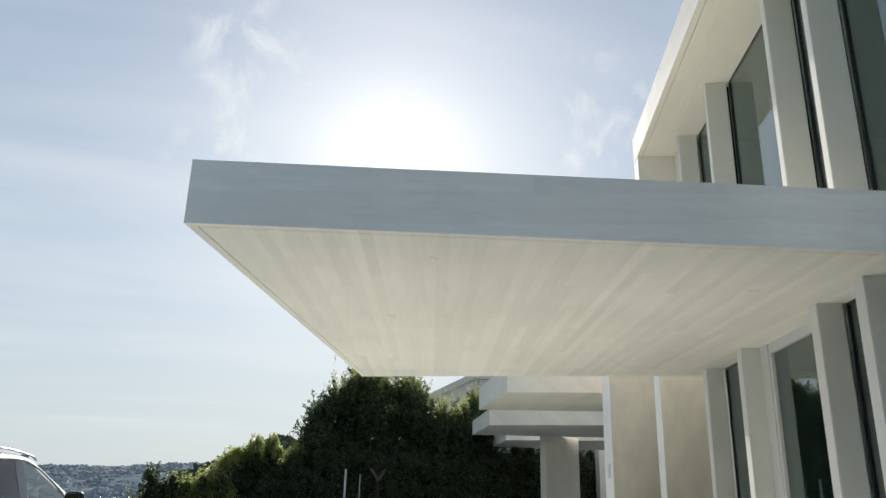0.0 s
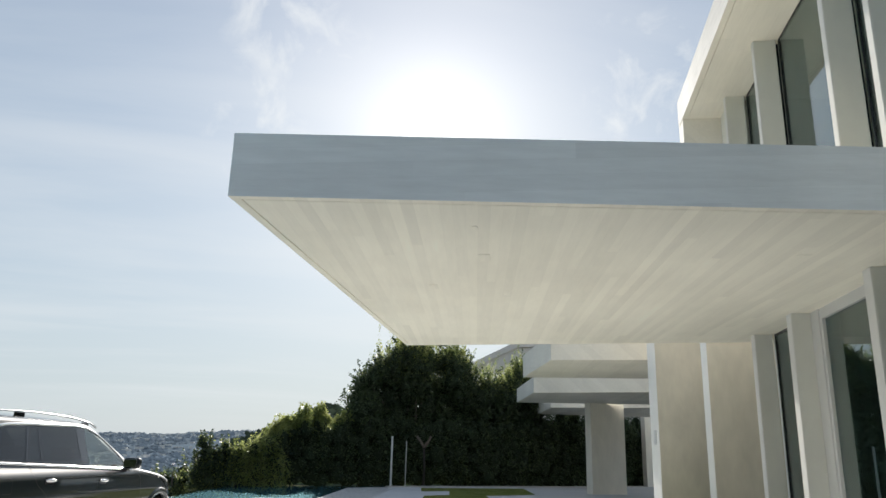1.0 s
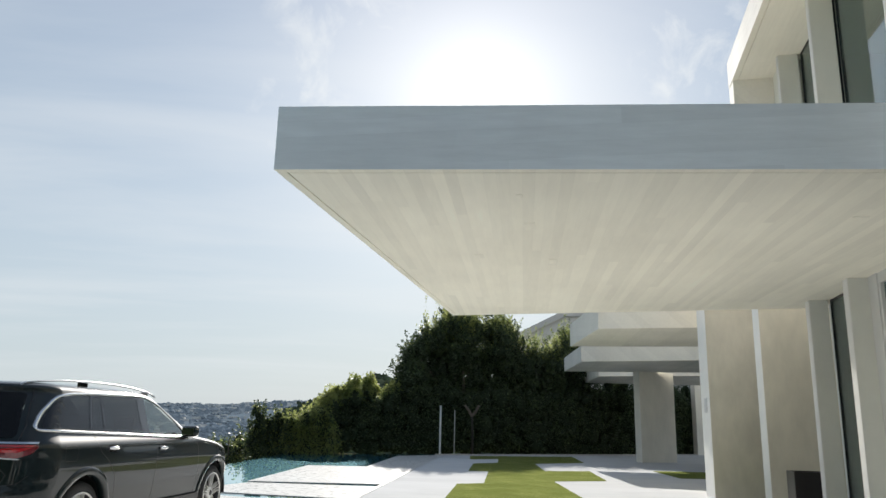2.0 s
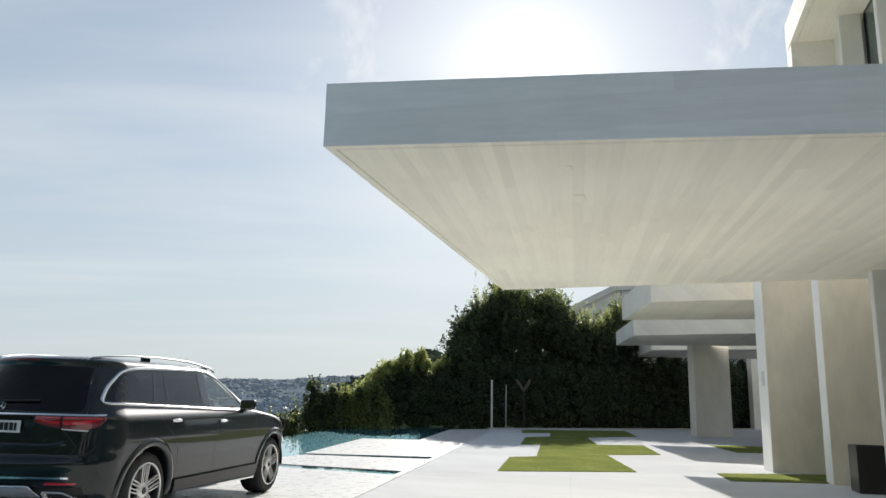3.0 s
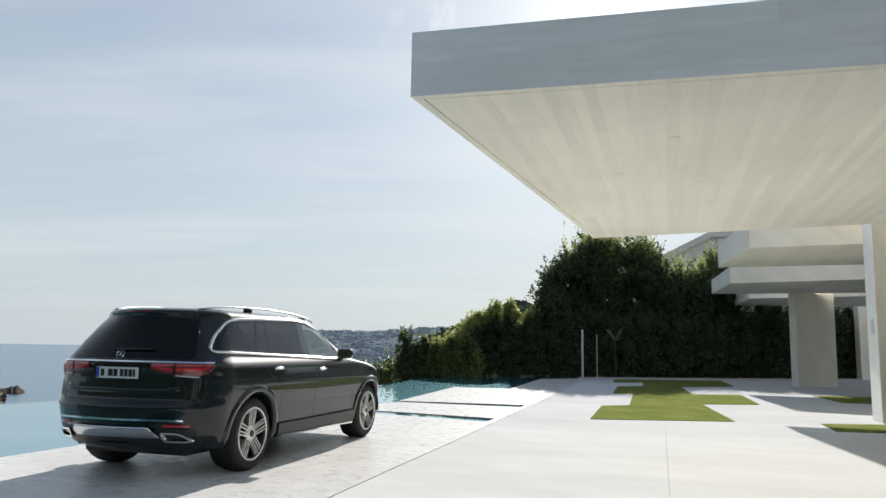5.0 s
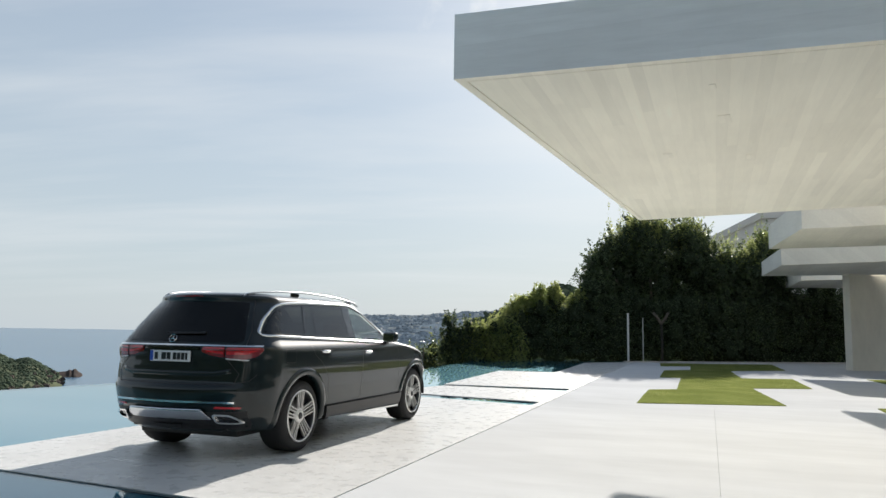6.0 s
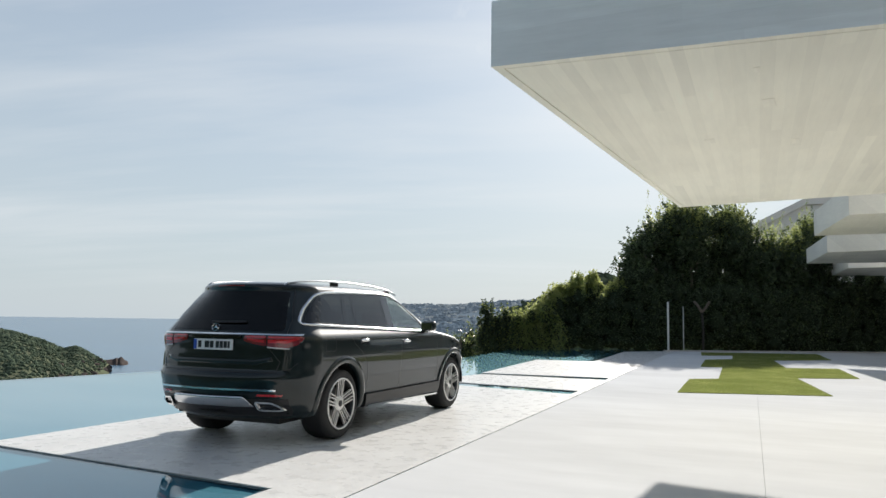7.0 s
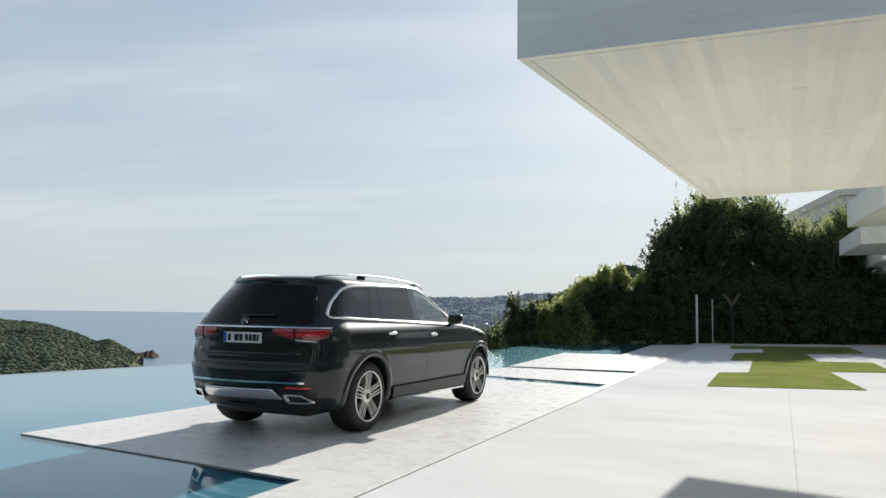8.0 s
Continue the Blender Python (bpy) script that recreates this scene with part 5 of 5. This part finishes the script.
# ---- distance ----
def ridge(name, yaw0, yaw1, near, d1, skyline, material, label, steps=(140, 60), rough=1.0, seed=0.0, falloff=None):
    """Land between two bearings (degrees to the left of +y) whose crest follows skyline(bearing) in metres."""
    bm, rows = bmesh.new(), []
    for j in range(steps[1] + 1):
        t = j / steps[1]
        row = []
        for i in range(steps[0] + 1):
            a = radians(yaw0 + (yaw1 - yaw0) * i / steps[0])
            d0 = near(math.degrees(a)) if callable(near) else near
            d = d0 + (d1 - d0) * t
            k = math.sin(min(1.0, t / 0.75) * math.pi / 2) if t < 0.75 else math.cos((t - 0.75) / 0.25 * math.pi / 2 * 0.6)
            x, y = -math.sin(a) * d, math.cos(a) * d
            hgt = skyline(math.degrees(a)) + 25
            z = -26 + (hgt + 1) * k + rough * (noise.fractal(Vector((x / 30 + seed, y / 30, 0)), 0.8, 2.1, 6) * 0.9) * min(1, k * 2) * min(1, hgt / 4)
            row.append(bm.verts.new((x, y, z)))
        rows.append(row)
    for p, q in zip(rows, rows[1:]):
        for i in range(steps[0]):
            bm.faces.new((p[i], p[i + 1], q[i + 1], q[i]))
    ob = part(name, bm, material, smooth=True)
    return tagged(ob, label, "hill", kind="structure")


def sky_m(table, dist):
    xs, es = [r[0] for r in table], [r[1] for r in table]
    return lambda a: 1.3 + dist * math.tan(radians(float(np.interp(a, xs, es))))


ridge("headland", 46.2, 72, lambda a: float(np.interp(a, (46.2, 48, 52, 60), (345, 300, 225, 205))), 425, sky_m(((46.2, -4.2), (46.67, -4.02), (47.44, -3.43), (48.2, -2.84), (48.8, -2.38), (49.2, -2.26), (49.6, -2.38), (50.0, -2.42), (50.6, -2.12), (51.3, -1.83), (53.05, -1.28), (54.2, -1.1), (55.8, -0.92), (60, -0.3), (72, 0.6)), 392), M_SCRUB, "scrub-covered green headland with rocky flanks by the sea", (220, 110), 1.2)
ridge("islet", 45.72, 47.7, 413, 442, sky_m(((45.72, -3.55), (45.86, -3.36), (46.05, -3.27), (46.2, -3.13), (46.34, -3.09), (46.46, -3.19), (46.6, -3.13), (46.8, -3.24), (47.2, -3.27), (47.7, -3.3)), 435), M_ROCK, "small bare rocky islet off the headland", (90, 30), 2.2, 5.0)
far = ridge("far_hill", 36.5, 2, 620, 1500, sky_m(((2, 1.9), (10, 1.7), (15, 1.5), (17, 1.35), (19.6, 1.22), (21.7, 1.02), (27, 0.93), (31, 0.8), (34.0, 0.45), (36.5, -0.6)), 1280), M_FARHILL, "wooded hillside across the bay with blue-grey haze in its colour", (200, 60), 3.0, 9.0)
ridge("near_hill", 18.4, -4, 150, 330, sky_m(((-4, 3.5), (6, 3.5), (9.5, 3.45), (10.2, 3.25), (11, 3.4), (12.25, 3.1), (13.5, 2.35), (15.2, 1.5), (16.7, 1.15), (17.6, 0.7), (18.4, 0.2)), 280), M_SCRUBFAR, "wooded slope rising behind the hedge", (120, 40), 1.5, 3.0)

# scattered white houses on the far hillside, too small to count
hb = bmesh.new()
hr = random.Random(7)
bpy.context.view_layer.update()
for _ in range(300):
    a, d = radians(hr.uniform(15, 33)), 1270 - 520 * hr.uniform(0, 1) ** 1.6
    x, y = -math.sin(a) * d, math.cos(a) * d
    ok, at_, nn, _i = far.ray_cast(Vector((x, y, 400)), Vector((0, 0, -1)))
    if ok:
        w, dd, hh = hr.uniform(3, 9), hr.uniform(3, 6), hr.uniform(1.6, 3.6)
        mtx = Matrix.Translation(at_ + Vector((0, 0, hh / 2 - .5))) @ Euler((0, 0, hr.uniform(0, 3))).to_matrix().to_4x4() @ Matrix.Diagonal((w, dd, hh, 1))
        bmesh.ops.create_cube(hb, size=1, matrix=mtx)
houses = part("far_houses", hb, M_HOUSE)
tagged(houses, "scattered pale houses on the far hillside", "houses", kind="stuff")

# round tree crowns of the far hillside
base = bmesh.new()
bmesh.ops.create_icosphere(base, subdivisions=1, radius=1)
bv = np.array([v.co for v in base.verts])
bf = np.array([[v.index for v in f.verts] for f in base.faces])
base.free()
V, F = [], []
nr = np.random.default_rng(8)
hr = random.Random(31)
for _ in range(5200):
    a, d = radians(hr.uniform(12, 36)), hr.uniform(680, 1285)
    x, y = -math.sin(a) * d, math.cos(a) * d
    ok, at_, nn, _i = far.ray_cast(Vector((x, y, 400)), Vector((0, 0, -1)))
    if ok and at_.z > -22 and noise.noise(Vector((x / 70, y / 70, 2))) > -0.25:
        r = 1.4 + 2.6 * hr.uniform(0, 1) ** 2
        V.append(np.array(at_) + bv * r * nr.uniform(0.65, 1.3, (len(bv), 1)) * np.array([1.2, 1.2, 0.9]))
        F.append(bf + (len(V) - 1) * len(bv))
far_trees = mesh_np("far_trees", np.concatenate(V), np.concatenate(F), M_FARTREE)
tagged(far_trees, "trees covering the far hillside with blue-green haze in their colour", "woods", kind="stuff")

# bushes of the headland
hp = bpy.data.objects["headland"]
pts = []
hr = random.Random(4)
for _ in range(15000):
    a, d = radians(hr.uniform(46.4, 60)), hr.uniform(215, 422)
    x, y = -math.sin(a) * d, math.cos(a) * d
    ok, at_, nn, _i = hp.ray_cast(Vector((x, y, 300)), Vector((0, 0, -1)))
    if ok and at_.z > -23:
        pts.append((at_, 0.28 + 0.75 * hr.uniform(0, 1) ** 3))
V, F = [], []
nr = np.random.default_rng(5)
for k, (c, r) in enumerate(pts):
    V.append(np.array(c) + bv * r * nr.uniform(0.7, 1.3, (len(bv), 1)) * np.array([1.2, 1.2, 0.8]))
    F.append(bf + k * len(bv))
sc = mesh_np("scrub", np.concatenate(V), np.concatenate(F), M_BUSH)
tagged(sc, "dark green scrub bushes covering the headland", "scrub", kind="stuff")


# trees along the near slope
nh = bpy.data.objects["near_hill"]
V, F = [], []
hr = random.Random(21)
for _ in range(320):
    a, d = radians(hr.uniform(6, 18.2)), hr.uniform(215, 300)
    x, y = -math.sin(a) * d, math.cos(a) * d
    ok, at_, nn, _i = nh.ray_cast(Vector((x, y, 300)), Vector((0, 0, -1)))
    if ok:
        r = hr.uniform(0.6, 1.5)
        for k in range(3):
            c = np.array(at_) + np.array([hr.uniform(-r, r), hr.uniform(-r, r), hr.uniform(0, r * .9)])
            V.append(c + bv * r * nr.uniform(0.6, 1.3, (len(bv), 1)) * .7)
            F.append(bf + (len(V) - 1) * len(bv))
woods = mesh_np("slope_trees", np.concatenate(V), np.concatenate(F), M_BUSH)
tagged(woods, "dark green trees covering the slope behind the hedge", "woods", kind="stuff")

# bare rocks along the foot of the headland
V, F = [], []
hr = random.Random(12)
while len(V) < 160:
    a, d = radians(hr.uniform(46.3, 60)), hr.uniform(206, 400)
    x, y = -math.sin(a) * d, math.cos(a) * d
    ok, at_, nn, _i = hp.ray_cast(Vector((x, y, 300)), Vector((0, 0, -1)))
    if ok and -25.6 < at_.z < -19.5 + 2.5 * noise.noise(Vector((x / 12, y / 12, 3))) * 2:
        r = hr.uniform(0.4, 1.5)
        V.append(np.array(at_) + bv * r * nr.uniform(0.55, 1.35, (len(bv), 1)) * np.array([1.3, 1.3, 0.9]))
        F.append(bf + (len(V) - 1) * len(bv))
rocks = mesh_np("shore_rocks", np.concatenate(V), np.concatenate(F), M_ROCK)
tagged(rocks, "pale bare rocks along the headland's shore", "rocks", kind="stuff")

# ---- behind the camera: unseen trees added to darken the car's tail reflections ----
rear_row = root("unseen_tree_row", label="unseen dense row of dark evergreens added to darken the car's reflections", category="trees", kind="stuff")
rb = [(x + rng.uniform(-1, 1), -26 + rng.uniform(-1, 1), z, 2.2, 1.6, 1.8) for x in np.arange(-84, 22, 2.6) for z in (-0.5, 2.6, 5.4, 8.2, 10.6)]
p = blob_points(rb, 90, rng)
leaf_object("row_leaves", leaves(p, rng.uniform(0.15, 0.3, len(p)), rng), M_LEAF, rear_row)
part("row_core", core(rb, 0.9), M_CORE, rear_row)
